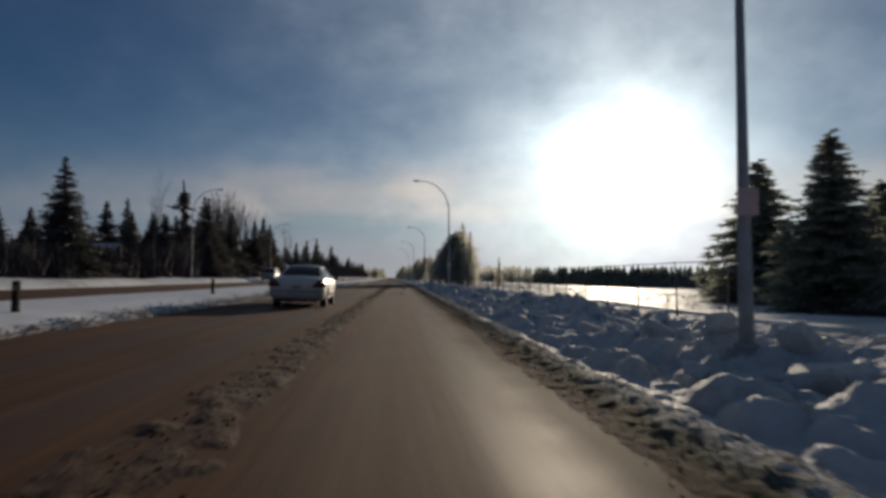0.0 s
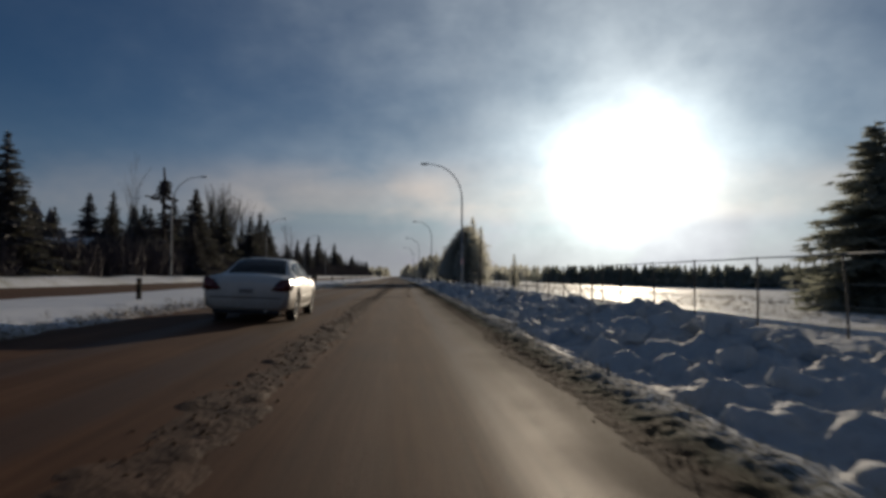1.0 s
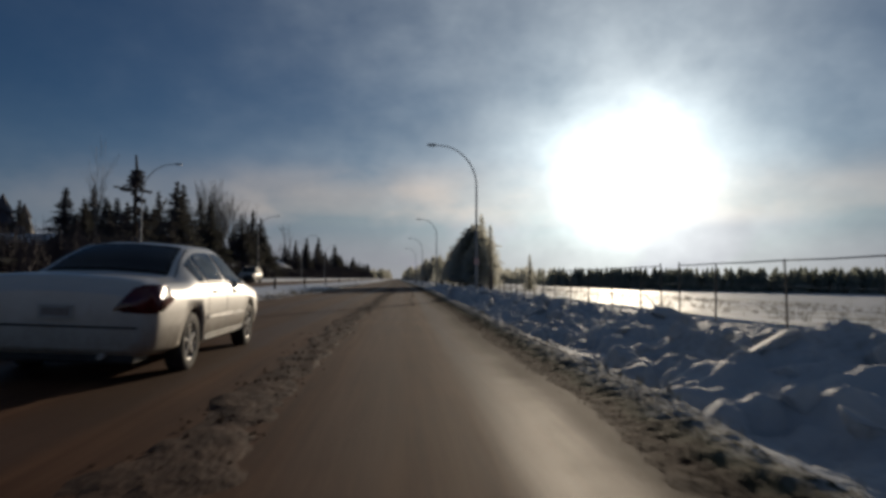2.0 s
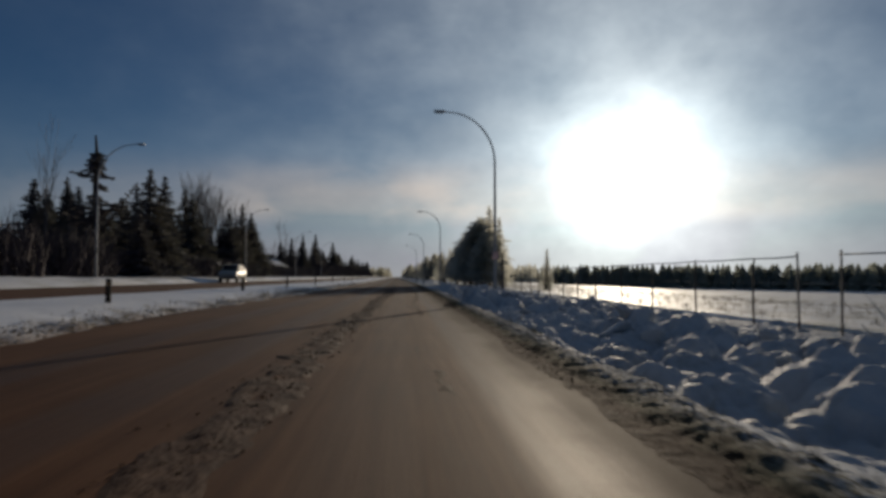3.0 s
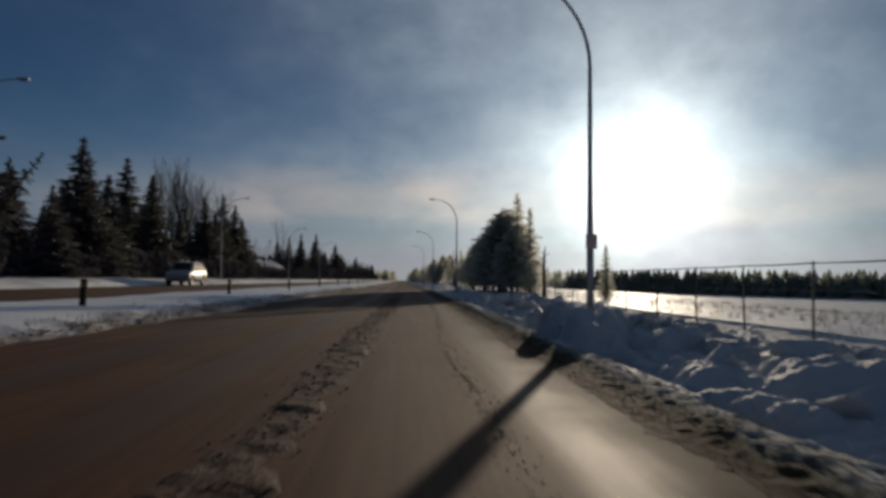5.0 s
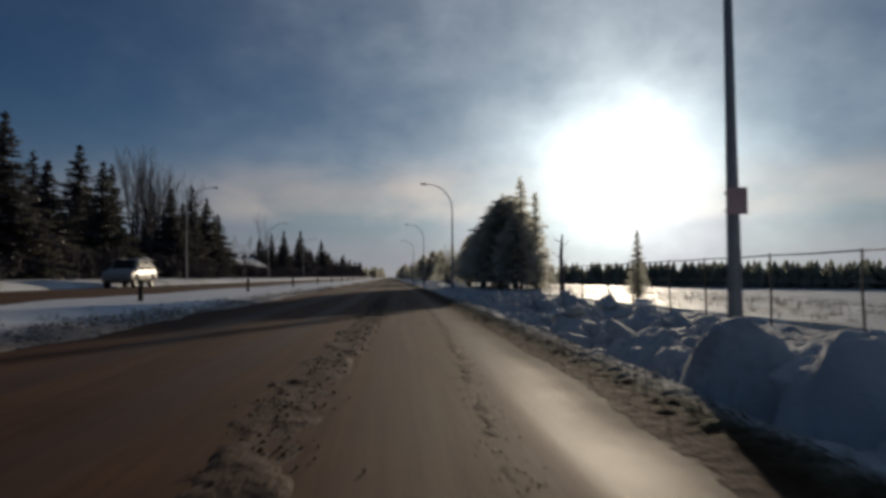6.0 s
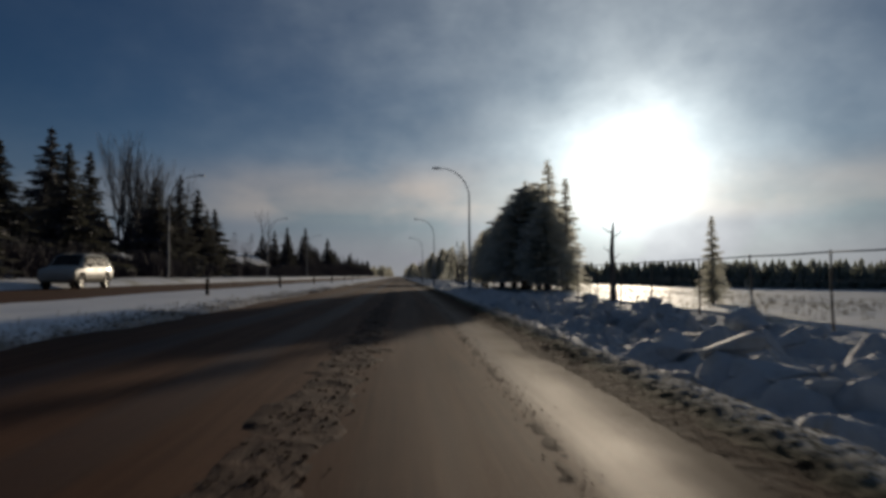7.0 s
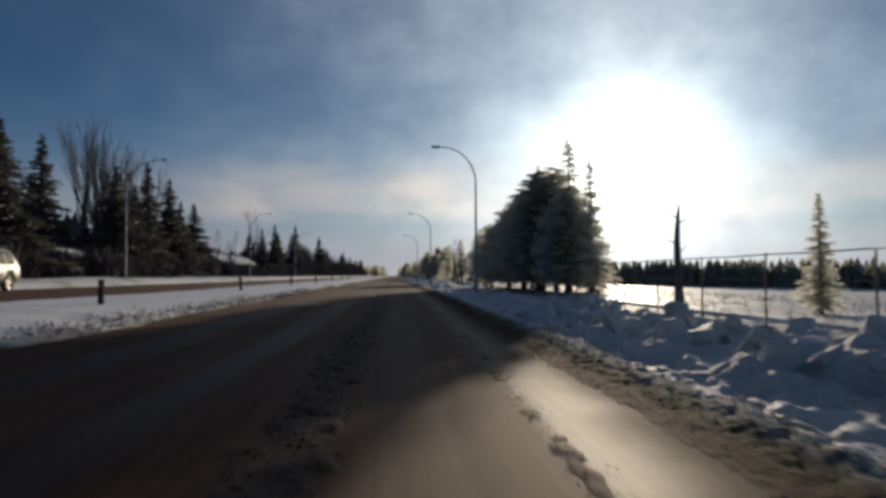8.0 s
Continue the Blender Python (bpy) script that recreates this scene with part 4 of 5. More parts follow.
# ------------------------------------------------------------------ houses among the trees
def house(x, y, width, deep, wall_h, roof_h, wall_mat, turn, label, windows=(-0.30, 0.05, 0.33), door_at=0.20, snow_deep=0.22):
    hs = thing("house", (x, y, Z_LEFT - 0.1), label, "house", "houses behind the trees", turn)
    bm = bmesh.new()
    box(bm, -width / 2, width / 2, -deep / 2, deep / 2, 0, wall_h)
    for sx in (-1, 1):
        a = [bm.verts.new((sx * width / 2, -deep / 2, wall_h)), bm.verts.new((sx * width / 2, deep / 2, wall_h)), bm.verts.new((sx * width / 2, 0, wall_h + roof_h * 0.93))]
        bm.faces.new(a)
    part("wall", bm, wall_mat, hs)
    for name, mat, t0, t1, grow in (("roof", SHINGLE, 0.0, 0.14, 0.5), ("roof_snow", SNOW, 0.145, 0.36, 0.42)):
        bm = bmesh.new()
        W, D = width / 2 + grow, deep / 2 + grow
        drop = -grow * roof_h / (deep / 2)
        t1 = min(t1, t0 + snow_deep)
        prof = [(-D, wall_h + drop + t0), (0, wall_h + roof_h + t0), (D, wall_h + drop + t0), (D, wall_h + drop + t1), (0, wall_h + roof_h + t1), (-D, wall_h + drop + t1)]
        rings = [[bm.verts.new((s * W, py, pz)) for py, pz in prof] for s in (-1, 1)]
        for i in range(6):
            bm.faces.new((rings[0][i], rings[0][(i + 1) % 6], rings[1][(i + 1) % 6], rings[1][i]))
        for r in rings:
            bm.faces.new((r[0], r[1], r[4], r[5]))
            bm.faces.new((r[1], r[2], r[3], r[4]))
        part(name, bm, mat, hs, "thick snow on the roof" if name == "roof_snow" else "")
    for k, wx in enumerate(windows):
        bm = bmesh.new()
        cx, cw = wx * width, 0.7
        box(bm, cx - cw - 0.08, cx + cw + 0.08, -deep / 2 - 0.06, -deep / 2 + 0.02, 0.95, 2.15, 0.01)
        fr = part("window", bm, FRAME_WHITE, hs)
        bm = bmesh.new()
        box(bm, cx - cw, cx + cw, -deep / 2 - 0.075, -deep / 2 - 0.062, 1.03, 2.07)
        part("pane", bm, DUSTY_GLASS, fr)
    bm = bmesh.new()
    box(bm, door_at * width - 0.48, door_at * width + 0.48, -deep / 2 - 0.05, -deep / 2 + 0.02, 0.02, 2.06, 0.01)
    part("door", bm, BROWN_WALL, hs)
    if windows:
        bm = bmesh.new()
        box(bm, width * 0.22, width * 0.22 + 0.6, -0.3, 0.3, wall_h + roof_h * 0.5, wall_h + roof_h + 0.9, 0.02)
        part("chimney", bm, BROWN_WALL, hs)
    return hs


house(-36.2, 75.0, 11, 7, 2.3, 1.5, DULL_WALL, 0, "pale low house with a snowy roof behind bare shrubs", (-0.30, -0.05), 0.10, 0.08)
house(-38, 211, 13, 8, 2.9, 2.2, BROWN_WALL, 75, "low brown bungalow with a snow-covered roof among trees")
house(-25.2, 112.5, 2.4, 2.2, 1.7, 0.35, BROWN_WALL, 90, "small dark outbuilding with snow on its roof under spruces", (), 0.10)


# ------------------------------------------------------------------ roadside furniture
def street_lamp(x, y, z, h, arm, label, plate, group="street lamps"):
    """A tapered steel pole that bends over into a curved arm; arm is its reach across."""
    ob = thing("street_lamp", (x, y, z), label, "street lamp", group)
    bm = bmesh.new()
    bend = h - abs(arm) * 0.92
    path = [(0, 0, -0.3), (0, 0, 0.6), (0, 0, bend * 0.5), (0, 0, bend)]
    rad = [0.110, 0.104, 0.074, 0.050]
    tube(bm, path, rad, 12)
    part("pole", bm, STEEL, ob)
    bm = bmesh.new()
    pts, rr = [], []
    for k in range(13):
        a = math.pi / 2 * k / 12
        pts.append((arm * 0.86 * (1 - math.cos(a)), 0, bend - 0.02 + (h - bend) * math.sin(a)))
        rr.append(0.050 - 0.020 * k / 12)
    pts.append((arm * 0.95, 0, h + 0.02))
    rr.append(0.035)
    tube(bm, pts, rr, 10)
    part("arm", bm, STEEL, ob)
    bm = bmesh.new()
    s = math.copysign(1, arm)
    x0, x1 = sorted((arm * 0.92, arm * 0.92 + s * 0.54))
    box(bm, x0, x1, -0.11, 0.11, h - 0.035, h + 0.065, 0.035)
    head = part("luminaire", bm, STEEL, ob)
    bm = bmesh.new()
    box(bm, x0 + 0.10, x1 - 0.08, -0.10, 0.10, h - 0.065, h - 0.038, 0.01)
    part("lens", bm, LENS, head, "pale lamp lens")
    bm = bmesh.new()
    box(bm, -0.19, 0.19, -0.19, 0.19, -0.06, 0.05, 0.015)
    box(bm, -0.13, 0.13, -0.13, 0.13, 0.05, 0.14, 0.03)
    part("base_plate", bm, STEEL, ob)
    if plate:
        bm = bmesh.new()
        box(bm, -0.15, 0.15, -0.125, -0.11, 1.90, 2.28, 0.004)
        sg = part("sign", bm, SIGN, ob, "small reddish sign plate with a pink flare tint")
        for zz in (1.95, 2.20):
            bm = bmesh.new()
            tube(bm, [(0, 0, zz), (0, 0, zz + 0.03)], [0.110, 0.110], 12)
            part("clamp", bm, STEEL, sg)
    return ob


for x, y, h, arm in ((4.85, 8.7, 9.25, -2.8), (4.82, 54.35, 9.2, -2.7), (5.10, 99.0, 8.75, -2.3), (5.0, 143.6, 9.0, -2.5), (5.0, 188.3, 9.0, -2.5)):
    street_lamp(x, y, 0.05, h, arm, "tall grey steel street lamp with a curved arm and small sign" if y < 60 else "tall grey steel street lamp with a curved arm", y < 60)
for y in (24.8, 68.7, 112.6, 156.5, 200.4):
    street_lamp(-20.6, y, 0.92, 9.35, 2.8, "tall pale steel street lamp with an arm over the oncoming lanes", False)


def marker_post(x, y):
    z = float(median_height(np.array([[x]]), np.array([[y]]))[0, 0])
    ob = thing("marker_post", (x, y, z), "short dark marker post standing in the median snow", "marker post", "median marker posts", RNG.uniform(-8, 8))
    ob.rotation_euler = (RNG.normal(0, 0.025), RNG.normal(0, 0.025), 0)
    bm = bmesh.new()
    box(bm, -0.055, 0.055, -0.055, 0.055, -0.3, 0.56, 0.014)
    part("post", bm, DARK_POST, ob)
    bm = bmesh.new()
    box(bm, -0.04, 0.04, -0.062, -0.056, 0.40, 0.50, 0.002)
    part("reflector", bm, REFLECT, ob)
    bm = bmesh.new()
    box(bm, -0.05, 0.05, -0.05, 0.05, 0.56, 0.575, 0.006)
    part("cap", bm, DARK_POST, ob)


for x, y in ((-6.95, 12.6), (-6.95, 25.8), (-6.95, 39.0), (-6.85, 52.2), (-6.85, 63.9), (-6.65, 76.3), (-6.6, 90.0), (-6.5, 103.7), (-6.5, 117.2), (-6.4, 130.7), (-6.4, 144.0), (-6.4, 157.5)):
    marker_post(x, y)

fence = thing("wire_fence", (0, 0, 0), "field fence of thin dark posts and one top rail", "fence")
GATE = (35.4, 36.8)
FENCE_Y = [16.8, 20.0, 23.2, 26.5, 29.7, 33.0, *GATE, 38.6, 41.75, 45.0, 48.3, 51.6, 54.5, 57.3, 60.3, 63.4, 66.0, 68.9, 72.0, 75.4] + [78.6 + 3.2 * k for k in range(17)]
for k, y in enumerate(FENCE_Y):
    bm = bmesh.new()
    x, top = 9.0 + RNG.normal(0, 0.03), (1.66 if y in GATE else 1.58) + RNG.normal(0, 0.015)
    tube(bm, [(x + RNG.normal(0, 0.02), y, -0.5), (x, y, top * 0.5), (x + RNG.normal(0, 0.02), y + RNG.normal(0, 0.03), top)], [0.027, 0.025, 0.022], 8)
    part("post", bm, WOOD, fence)
for a, b in zip(FENCE_Y, FENCE_Y[1:]):
    if a in GATE and b in GATE:
        continue
    bm = bmesh.new()
    tube(bm, [(9.0, a, 1.56), (9.0, (a + b) / 2, 1.545), (9.0, b, 1.56)], [0.019] * 3, 6)
    part("top_rail", bm, STEEL, fence)
for z in (0.95, 0.5):
    bm = bmesh.new()
    tube(bm, [(9.0, y, z + RNG.normal(0, 0.01)) for y in FENCE_Y], [0.004] * len(FENCE_Y), 4)
    part("wire", bm, STEEL, fence)


# ------------------------------------------------------------------ cars
def smooth_curve(ys, values, at):
    """Catmull-Rom through the values."""
    out = []
    for y in at:
        i = min(max(int(np.searchsorted(ys, y)) - 1, 0), len(ys) - 2)
        t = (y - ys[i]) / (ys[i + 1] - ys[i])
        p1, p2 = values[i], values[i + 1]
        m1 = (p2 - values[max(i - 1, 0)]) / (ys[i + 1] - ys[max(i - 1, 0)]) * (ys[i + 1] - ys[i])
        m2 = (values[min(i + 2, len(ys) - 1)] - p1) / (ys[min(i + 2, len(ys) - 1)] - ys[i]) * (ys[i + 1] - ys[i])
        out.append((2 * t ** 3 - 3 * t ** 2 + 1) * p1 + (t ** 3 - 2 * t ** 2 + t) * m1 + (-2 * t ** 3 + 3 * t ** 2) * p2 + (t ** 3 - t ** 2) * m2)
    return np.array(out)


class Shell:
    """The skin of a car, lofted from sections: distance from the tail, half width, underside, shoulder, top and half width of the top."""

    def __init__(self, rows):
        self.rows = np.array(rows)

    def section(self, y):
        ys = self.rows[:, 0]
        w, zb, zs, zr, wr = (float(smooth_curve(ys, self.rows[:, k], [y])[0]) for k in range(1, 6))
        return [(0, zb), (0.80 * w, zb), (0.965 * w, zb + 0.09), (w, zb + 0.45 * (zs - zb)), (0.992 * w, zb + 0.78 * (zs - zb)), (0.955 * w, zs),
                (0.5 * (0.955 * w + wr) + 0.012, 0.5 * (zs + zr - 0.05) + 0.004), (wr, zr - 0.055), (wr * 0.93, zr - 0.022), (wr * 0.6, zr), (0, zr + 0.014)]

    def side(self, y, v, sx, out=0.006):
        """A point on the side glass: v from the shoulder (0) to the roof edge (1)."""
        s = self.section(y)
        a, b, c = s[5], s[6], s[7]
        p, q, f = (a, b, v * 2) if v < 0.5 else (b, c, v * 2 - 1)
        return (sx * (p[0] + (q[0] - p[0]) * f + out), y, p[1] + (q[1] - p[1]) * f + out * 0.5)

    def top(self, y, u, out=0.006):
        """A point on the top skin: u from -1 to 1 across."""
        s = self.section(y)[7:]
        xs, zs = [p[0] for p in s][::-1], [p[1] for p in s][::-1]
        x = abs(u) * xs[-1]
        return (math.copysign(x, u), y, float(np.interp(x, xs, zs)) + out)

    def skin(self, y, j, sx, out=0.004):
        """A point on the flank: j from 0 (sill) to 3 (shoulder) along the section."""
        s = self.section(y)
        i = min(int(j) + 2, 4)
        f = j + 2 - i
        return (sx * (s[i][0] + (s[i + 1][0] - s[i][0]) * f + out), y, s[i][1] + (s[i + 1][1] - s[i][1]) * f)


def patch(fn, us, vs):
    """A curved panel from a function of two numbers."""
    bm = bmesh.new()
    g = [[bm.verts.new(fn(u, v)) for v in vs] for u in us]
    for a, b in zip(g, g[1:]):
        for i in range(len(vs) - 1):
            f = bm.faces.new((a[i], a[i + 1], b[i + 1], b[i]))
            f.smooth = True
    bmesh.ops.solidify(bm, geom=bm.faces[:], thickness=0.004)
    return bm


def car_body(shell, length, axles, radius, half):
    bm = bmesh.new()
    ys = sorted(set(np.round(np.concatenate([np.linspace(0, 0.3, 7), np.linspace(0.3, length - 0.3, 40), np.linspace(length - 0.3, length, 7)]), 4)))
    rings = []
    for y in ys:
        s = shell.section(y)
        pts = [(x, z) for x, z in s] + [(-x, z) for x, z in s[-2:0:-1]]
        rings.append([bm.verts.new((x, y, z)) for x, z in pts])
    n = len(rings[0])
    for a, b in zip(rings, rings[1:]):
        for i in range(n):
            f = bm.faces.new((a[i], a[(i + 1) % n], b[(i + 1) % n], b[i]))
            f.smooth = True
    bm.faces.new(rings[0])
    bm.faces.new(rings[-1][::-1])
    bmesh.ops.recalc_face_normals(bm, faces=bm.faces[:])
    me = bpy.data.meshes.new("shell")
    bm.to_mesh(me)
    bm.free()
    raw = new("shell", me)
    cutters = []
    for y in axles:
        for sx in (-1, 1):
            c = bmesh.new()
            bmesh.ops.create_cone(c, cap_ends=True, segments=40, radius1=radius + 0.055, radius2=radius + 0.055, depth=0.52,
                                  matrix=Matrix.Translation((sx * half, y, radius)) @ Matrix.Rotation(math.pi / 2, 4, "Y"))
            m = bpy.data.meshes.new("cutter")
            c.to_mesh(m)
            c.free()
            cutters.append(new("cutter", m))
            mod = raw.modifiers.new("arch", "BOOLEAN")
            mod.operation, mod.object, mod.solver = "DIFFERENCE", cutters[-1], "EXACT"
    dg = bpy.context.evaluated_depsgraph_get()
    dg.update()
    out = bpy.data.meshes.new_from_object(raw.evaluated_get(dg))
    for o in cutters + [raw]:
        bpy.data.objects.remove(o)
    return out


def wheel(parent, x, y, radius, width, sx):
    bm = bmesh.new()
    prof = [(radius * 0.64, -0.46), (radius * 0.80, -0.50), (radius * 0.95, -0.44), (radius, -0.30), (radius, 0.30), (radius * 0.95, 0.44), (radius * 0.80, 0.50), (radius * 0.64, 0.46)]
    rings = [[bm.verts.new((x + d * width, y + r * math.cos(a), radius + r * math.sin(a))) for r, d in prof] for a in np.linspace(0, 2 * math.pi, 40, endpoint=False)]
    for k in range(40):
        a, b = rings[k], rings[(k + 1) % 40]
        for i in range(len(prof) - 1):
            f = bm.faces.new((a[i], a[i + 1], b[i + 1], b[i]))
            f.smooth = True
    wh = part("wheel", bm, RUBBER, parent, "grimy black tyre")
    bm = bmesh.new()
    face = x + sx * width * 0.40
    R = radius * 0.66
    bmesh.ops.create_cone(bm, cap_ends=True, segments=36, radius1=R * 0.96, radius2=R * 0.96, depth=0.02, matrix=Matrix.Translation((face - sx * 0.07, y, radius)) @ Matrix.Rotation(math.pi / 2, 4, "Y"))
    part("brake_disc", bm, BLACK, wh)
    bm = bmesh.new()
    ring = [[bm.verts.new((face + sx * d, y + r * math.cos(a), radius + r * math.sin(a))) for r, d in ((R, -0.03), (R * 1.01, 0.006), (R * 0.90, 0.0), (R * 0.88, -0.04))] for a in np.linspace(0, 2 * math.pi, 36, endpoint=False)]
    for k in range(36):
        a, b = ring[k], ring[(k + 1) % 36]
        for i in range(3):
            bm.faces.new((a[i], a[i + 1], b[i + 1], b[i]))
    bmesh.ops.create_cone(bm, cap_ends=True, segments=20, radius1=R * 0.24, radius2=R * 0.20, depth=0.04, matrix=Matrix.Translation((face - sx * 0.005, y, radius)) @ Matrix.Rotation(math.pi / 2, 4, "Y"))
    for k in range(5):
        a = 2 * math.pi * k / 5 + 0.4
        m = Matrix.Translation((face - sx * 0.012, y, radius)) @ Matrix.Rotation(a, 4, "X") @ Matrix.Translation((0, R * 0.55, 0)) @ Matrix.Diagonal((0.028, R * 0.80, R * 0.22, 1))
        vs = bmesh.ops.create_cube(bm, size=1, matrix=m)["verts"]
        bmesh.ops.bevel(bm, geom=list({e for v in vs for e in v.link_edges}), offset=0.007, segments=1, affect="EDGES")
    part("rim", bm, ALLOY, wh, "five-spoke alloy rim")


def blob(points, bevel=0.012):
    bm = bmesh.new()
    for p in points:
        bm.verts.new(p)
    bmesh.ops.convex_hull(bm, input=bm.verts[:])
    bmesh.ops.dissolve_limit(bm, angle_limit=0.06, verts=bm.verts[:], edges=bm.edges[:])
    bmesh.ops.bevel(bm, geom=bm.edges[:], offset=bevel, segments=2, affect="EDGES")
    for f in bm.faces:
        f.smooth = True
    return bm


def car(name, at, turn, rows, length, axles, radius, paint, glass, label, wagon=False):
    ob = thing(name, at, label, "car", "", turn)
    sh = Shell(rows)
    body_half = max(r[1] for r in rows)
    attach("body", car_body(sh, length, axles, radius, body_half - 0.02), paint, ob)
    for y in axles:
        for sx in (-1, 1):
            wheel(ob, sx * (body_half - 0.13), y, radius, 0.215, sx)
    us = lambda a, b, n=9: np.linspace(a, b, n)
    r0, r1, f0, f1 = glass["rear"], glass["roof_rear"], glass["roof_front"], glass["front"]
    part("rear_window", patch(lambda y, u: sh.top(y, u), us(r0, r1), us(-0.97, 0.97, 13)), DUSTY_GLASS, ob, "dark dusty rear window")
    part("windscreen", patch(lambda y, u: sh.top(y, u), us(f0, f1), us(-0.97, 0.97, 13)), DUSTY_GLASS, ob)
    for sx in (-1, 1):
        for a, b in glass["sides"]:
            part("side_window", patch(lambda y, v: sh.side(y, v, sx), us(a, b, 7), us(0.10, 0.90, 5)), glass.get("tint", DUSTY_GLASS), ob)
        a, b = glass["sides"][0][0], glass["sides"][-1][1]
        part("window_trim", patch(lambda y, v: sh.side(y, v, sx, 0.009), us(a, b, 20), us(0.01, 0.07, 2)), BLACK, ob, "dark strip under the windows")
        part("door_moulding", patch(lambda y, j: sh.skin(y, j, sx, 0.014), us(axles[0] + 0.48, axles[1] - 0.46, 14), us(1.02, 1.20, 3)), paint, ob, "raised rubbing strip along the doors")
        part("sill", patch(lambda y, j: sh.skin(y, j, sx, 0.012), us(axles[0] + 0.44, axles[1] - 0.44, 10), us(0.0, 0.30, 3)), paint, ob)
        for dy in glass["handles"]:
            bm = bmesh.new()
            p = sh.skin(dy, 2.5, sx, 0.0)
            box(bm, min(p[0], p[0] + sx * 0.035), max(p[0], p[0] + sx * 0.035), dy - 0.11, dy + 0.11, p[2] - 0.02, p[2] + 0.02, 0.012)
            part("door_handle", bm, paint, ob)
        for dy in glass["gaps"]:
            part("door_gap", patch(lambda j, q: sh.skin(dy + q, j, sx, 0.003), us(0.25, 2.98, 9), (-0.005, 0.005)), BLACK, ob)
        my = glass["mirror"]
        p = sh.side(my, 0.05, sx, 0)
        part("mirror", blob([(p[0] + sx * q, my + e, p[2] + h) for q in (0.05, 0.21) for e in (-0.05, 0.07) for h in (0.01, 0.13)], 0.025), BLACK, ob, "dark door mirror")
    return ob, sh


sedan_rows = [(0.00, 0.78, 0.34, 0.80, 0.86, 0.62), (0.04, 0.86, 0.29, 0.90, 0.965, 0.70), (0.12, 0.895, 0.27, 0.945, 1.01, 0.74), (0.42, 0.915, 0.25, 0.965, 1.035, 0.76), (0.95, 0.925, 0.22, 0.965, 1.05, 0.75),
              (1.38, 0.925, 0.21, 0.955, 1.25, 0.665), (1.82, 0.925, 0.21, 0.95, 1.395, 0.60), (2.35, 0.925, 0.21, 0.945, 1.43, 0.60), (2.9, 0.925, 0.21, 0.935, 1.41, 0.605), (3.32, 0.925, 0.21, 0.925, 1.28, 0.64),
              (3.78, 0.92, 0.21, 0.91, 1.02, 0.72), (4.2, 0.90, 0.22, 0.86, 0.92, 0.72), (4.62, 0.86, 0.25, 0.78, 0.83, 0.68), (4.88, 0.76, 0.31, 0.68, 0.73, 0.58), (4.98, 0.60, 0.40, 0.58, 0.62, 0.46)]
AX = (1.12, 3.88)
Z_CAR = 0.10
sedan, sh = car("sedan", (-3.17, 22.7 - AX[0], Z_CAR), 0, sedan_rows, 4.98, AX, 0.325, WHITE_CAR,
                dict(rear=0.98, roof_rear=1.78, roof_front=2.98, front=3.74, sides=((1.36, 1.62), (1.68, 2.44), (2.52, 3.46)), handles=(1.98, 2.95), gaps=(1.66, 2.48, 3.52), mirror=3.30),
                "grime-streaked pearl white four-door sedan stopped in the other lane")
sedan.rotation_euler = (0, radians(2.0), 0)
for sx in (-1, 1):
    lamp_pts = [(sx * 0.48, -0.022, 0.69), (sx * 0.60, -0.022, 0.84), (sx * 0.70, -0.012, 0.95), (sx * 0.82, -0.022, 0.68), (sx * 0.945, 0.12, 0.70), (sx * 0.945, 0.42, 0.81), (sx * 0.93, 0.18, 0.965), (sx * 0.86, 0.0, 0.96), (sx * 0.92, 0.03, 0.69)]
    part("tail_lamp", blob(lamp_pts, 0.018), RED, sedan, "large dark red wrap-around tail lamp")
    part("headlamp", blob([(sx * 0.45, 4.88, 0.56), (sx * 0.45, 4.84, 0.68), (sx * 0.74, 4.70, 0.72), (sx * 0.80, 4.66, 0.58), (sx * 0.5, 4.6, 0.62)], 0.015), CLEAR, sedan)
bm = bmesh.new()
box(bm, -0.30, 0.30, -0.006, 0.05, 0.60, 0.76, 0.003)
part("plate_recess", bm, WHITE_CAR, sedan)
bm = bmesh.new()
box(bm, -0.155, 0.155, -0.022, -0.013, 0.615, 0.745, 0.003)
plate = part("number_plate", bm, PLATE, sedan)
for k in range(6):
    bm = bmesh.new()
    box(bm, -0.12 + 0.042 * k, -0.12 + 0.042 * k + 0.026, -0.0245, -0.0225, 0.645, 0.715)
    part("bar", bm, BROWN_WALL, plate)
bm = bmesh.new()
box(bm, -0.74, 0.74, -0.008, 0.05, 0.535, 0.555, 0.006)
part("bumper_strip", bm, BLACK, sedan, "dark strip across the rear bumper")
bm = bmesh.new()
box(bm, -0.70, 0.70, 0.05, 0.45, 0.20, 0.34, 0.03)
part("bumper_underside", bm, BLACK, sedan)
part("boot_lid_gap", patch(lambda u, q: (u * 0.70, 0.33 + q, sh.top(0.33 + q, u * 0.9, 0.0)[2] + 0.003), np.linspace(-1, 1, 13), (-0.004, 0.004)), BLACK, sedan)
bm = bmesh.new()
tube(bm, [(0.42, -0.02, 0.27), (0.42, 0.3, 0.28)], [0.028, 0.028], 12)
part("exhaust_pipe", bm, ALLOY, sedan)
bm = bmesh.new()
box(bm, -0.20, 0.20, 1.72, 1.76, 1.30, 1.325, 0.008)
part("brake_light_strip", bm, RED, sedan)

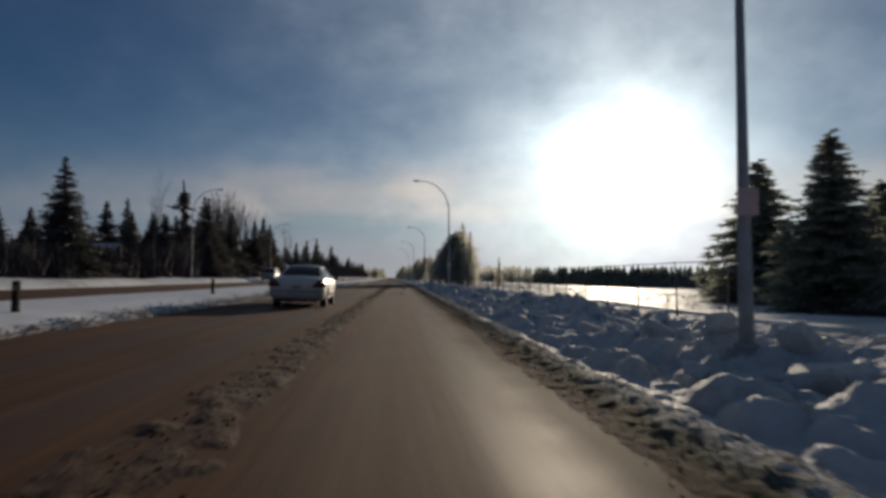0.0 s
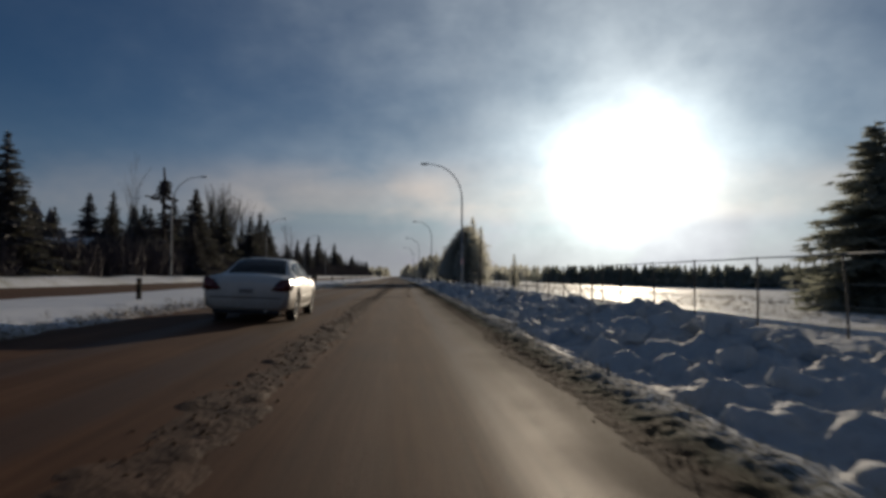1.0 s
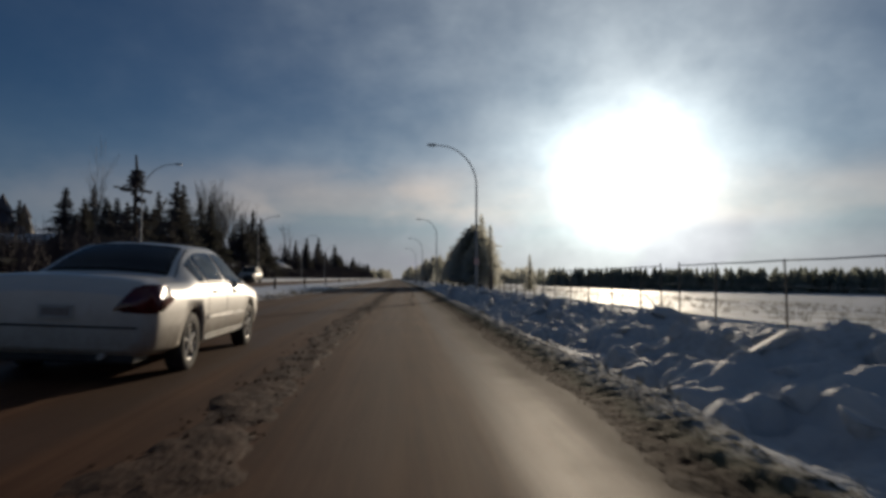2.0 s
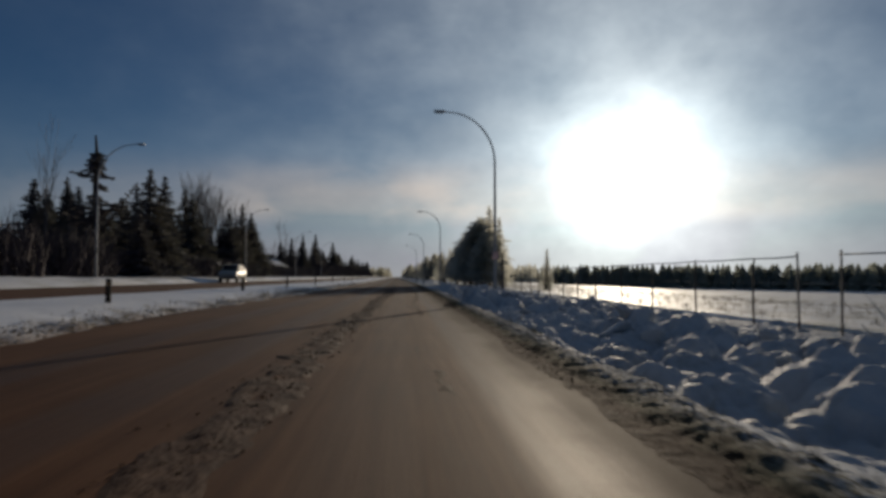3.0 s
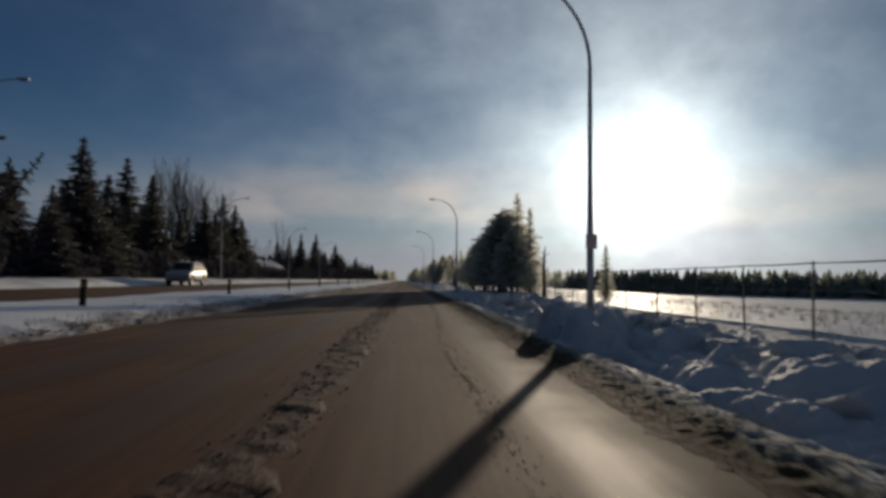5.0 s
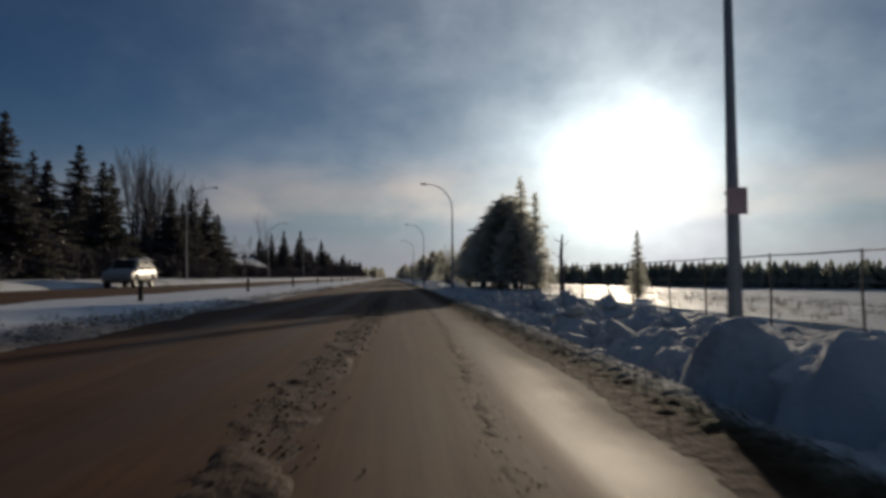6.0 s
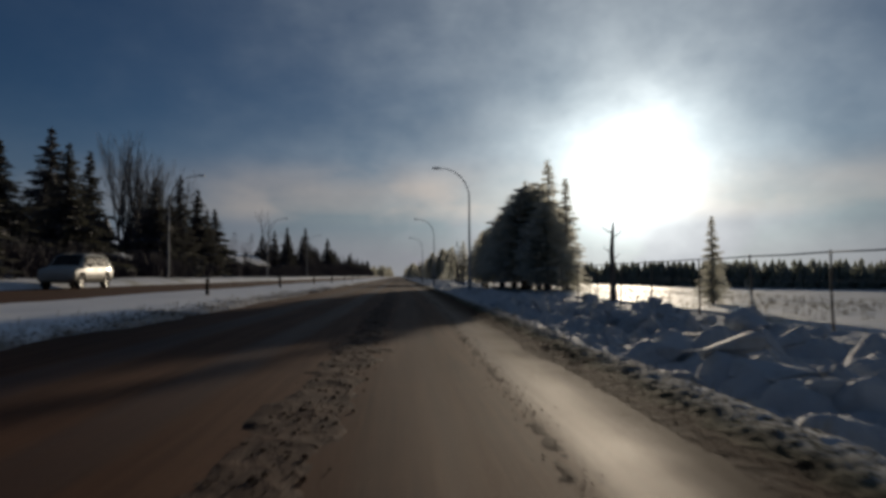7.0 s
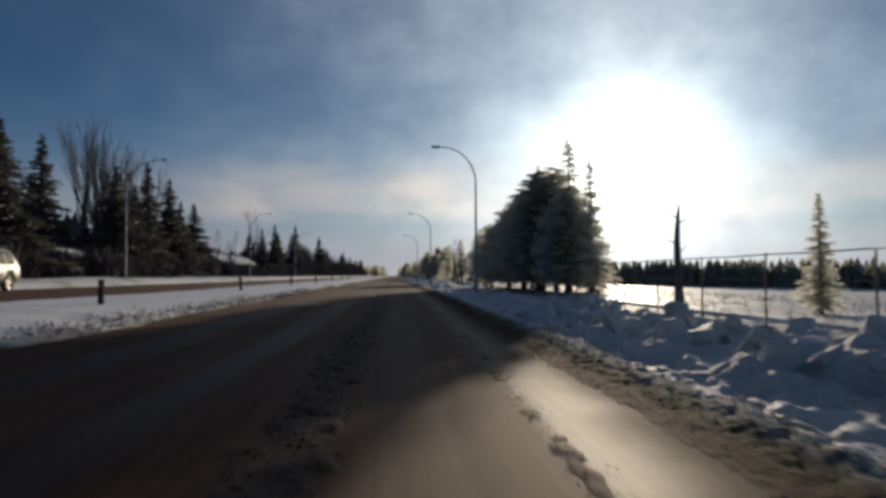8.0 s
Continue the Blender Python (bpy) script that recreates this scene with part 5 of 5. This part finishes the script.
suv_rows = [(0.00, 0.70, 0.42, 0.92, 1.00, 0.56), (0.06, 0.83, 0.36, 1.00, 1.18, 0.64), (0.16, 0.87, 0.32, 1.04, 1.40, 0.66), (0.45, 0.885, 0.30, 1.05, 1.62, 0.67), (1.2, 0.89, 0.28, 1.04, 1.70, 0.67), (2.0, 0.89, 0.28, 1.03, 1.71, 0.67),
            (2.68, 0.89, 0.28, 1.02, 1.64, 0.68), (3.02, 0.89, 0.28, 1.02, 1.36, 0.71), (3.30, 0.885, 0.28, 1.00, 1.10, 0.74), (3.75, 0.87, 0.30, 0.96, 1.02, 0.74), (4.05, 0.82, 0.33, 0.86, 0.92, 0.68), (4.2, 0.68, 0.42, 0.70, 0.75, 0.52)]
suv, _ = car("suv", (-15.7, 88.0, 0.55), 180, suv_rows, 4.2, (0.80, 3.40), 0.345, SILVER_CAR,
               dict(rear=0.10, roof_rear=0.40, roof_front=2.64, front=3.26, sides=((0.42, 0.95), (1.02, 1.78), (1.86, 2.90)), handles=(1.15, 2.0), gaps=(0.98, 1.82, 2.96), mirror=2.80, tint=DULLED_GLASS),
               "boxy grey compact utility vehicle on the oncoming carriageway")
for sx in (-1, 1):
    part("headlamp", blob([(sx * 0.46, 4.12, 0.66), (sx * 0.46, 4.08, 0.82), (sx * 0.76, 3.96, 0.86), (sx * 0.80, 3.94, 0.68), (sx * 0.5, 3.8, 0.74)], 0.015), CLEAR, suv)
    part("tail_lamp", blob([(sx * 0.70, 0.01, 0.86), (sx * 0.68, 0.05, 1.12), (sx * 0.84, 0.13, 1.12), (sx * 0.86, 0.14, 0.86), (sx * 0.7, 0.2, 0.95)], 0.015), RED, suv)
    bm = bmesh.new()
    tube(bm, [(sx * 0.60, 0.5, 1.69), (sx * 0.60, 0.6, 1.745), (sx * 0.60, 2.0, 1.755), (sx * 0.60, 2.1, 1.70)], [0.014] * 4, 8)
    part("roof_rail", bm, BLACK, suv)
bm = bmesh.new()
box(bm, -0.42, 0.42, 4.10, 4.19, 0.50, 0.68, 0.02)
part("grille", bm, BLACK, suv)
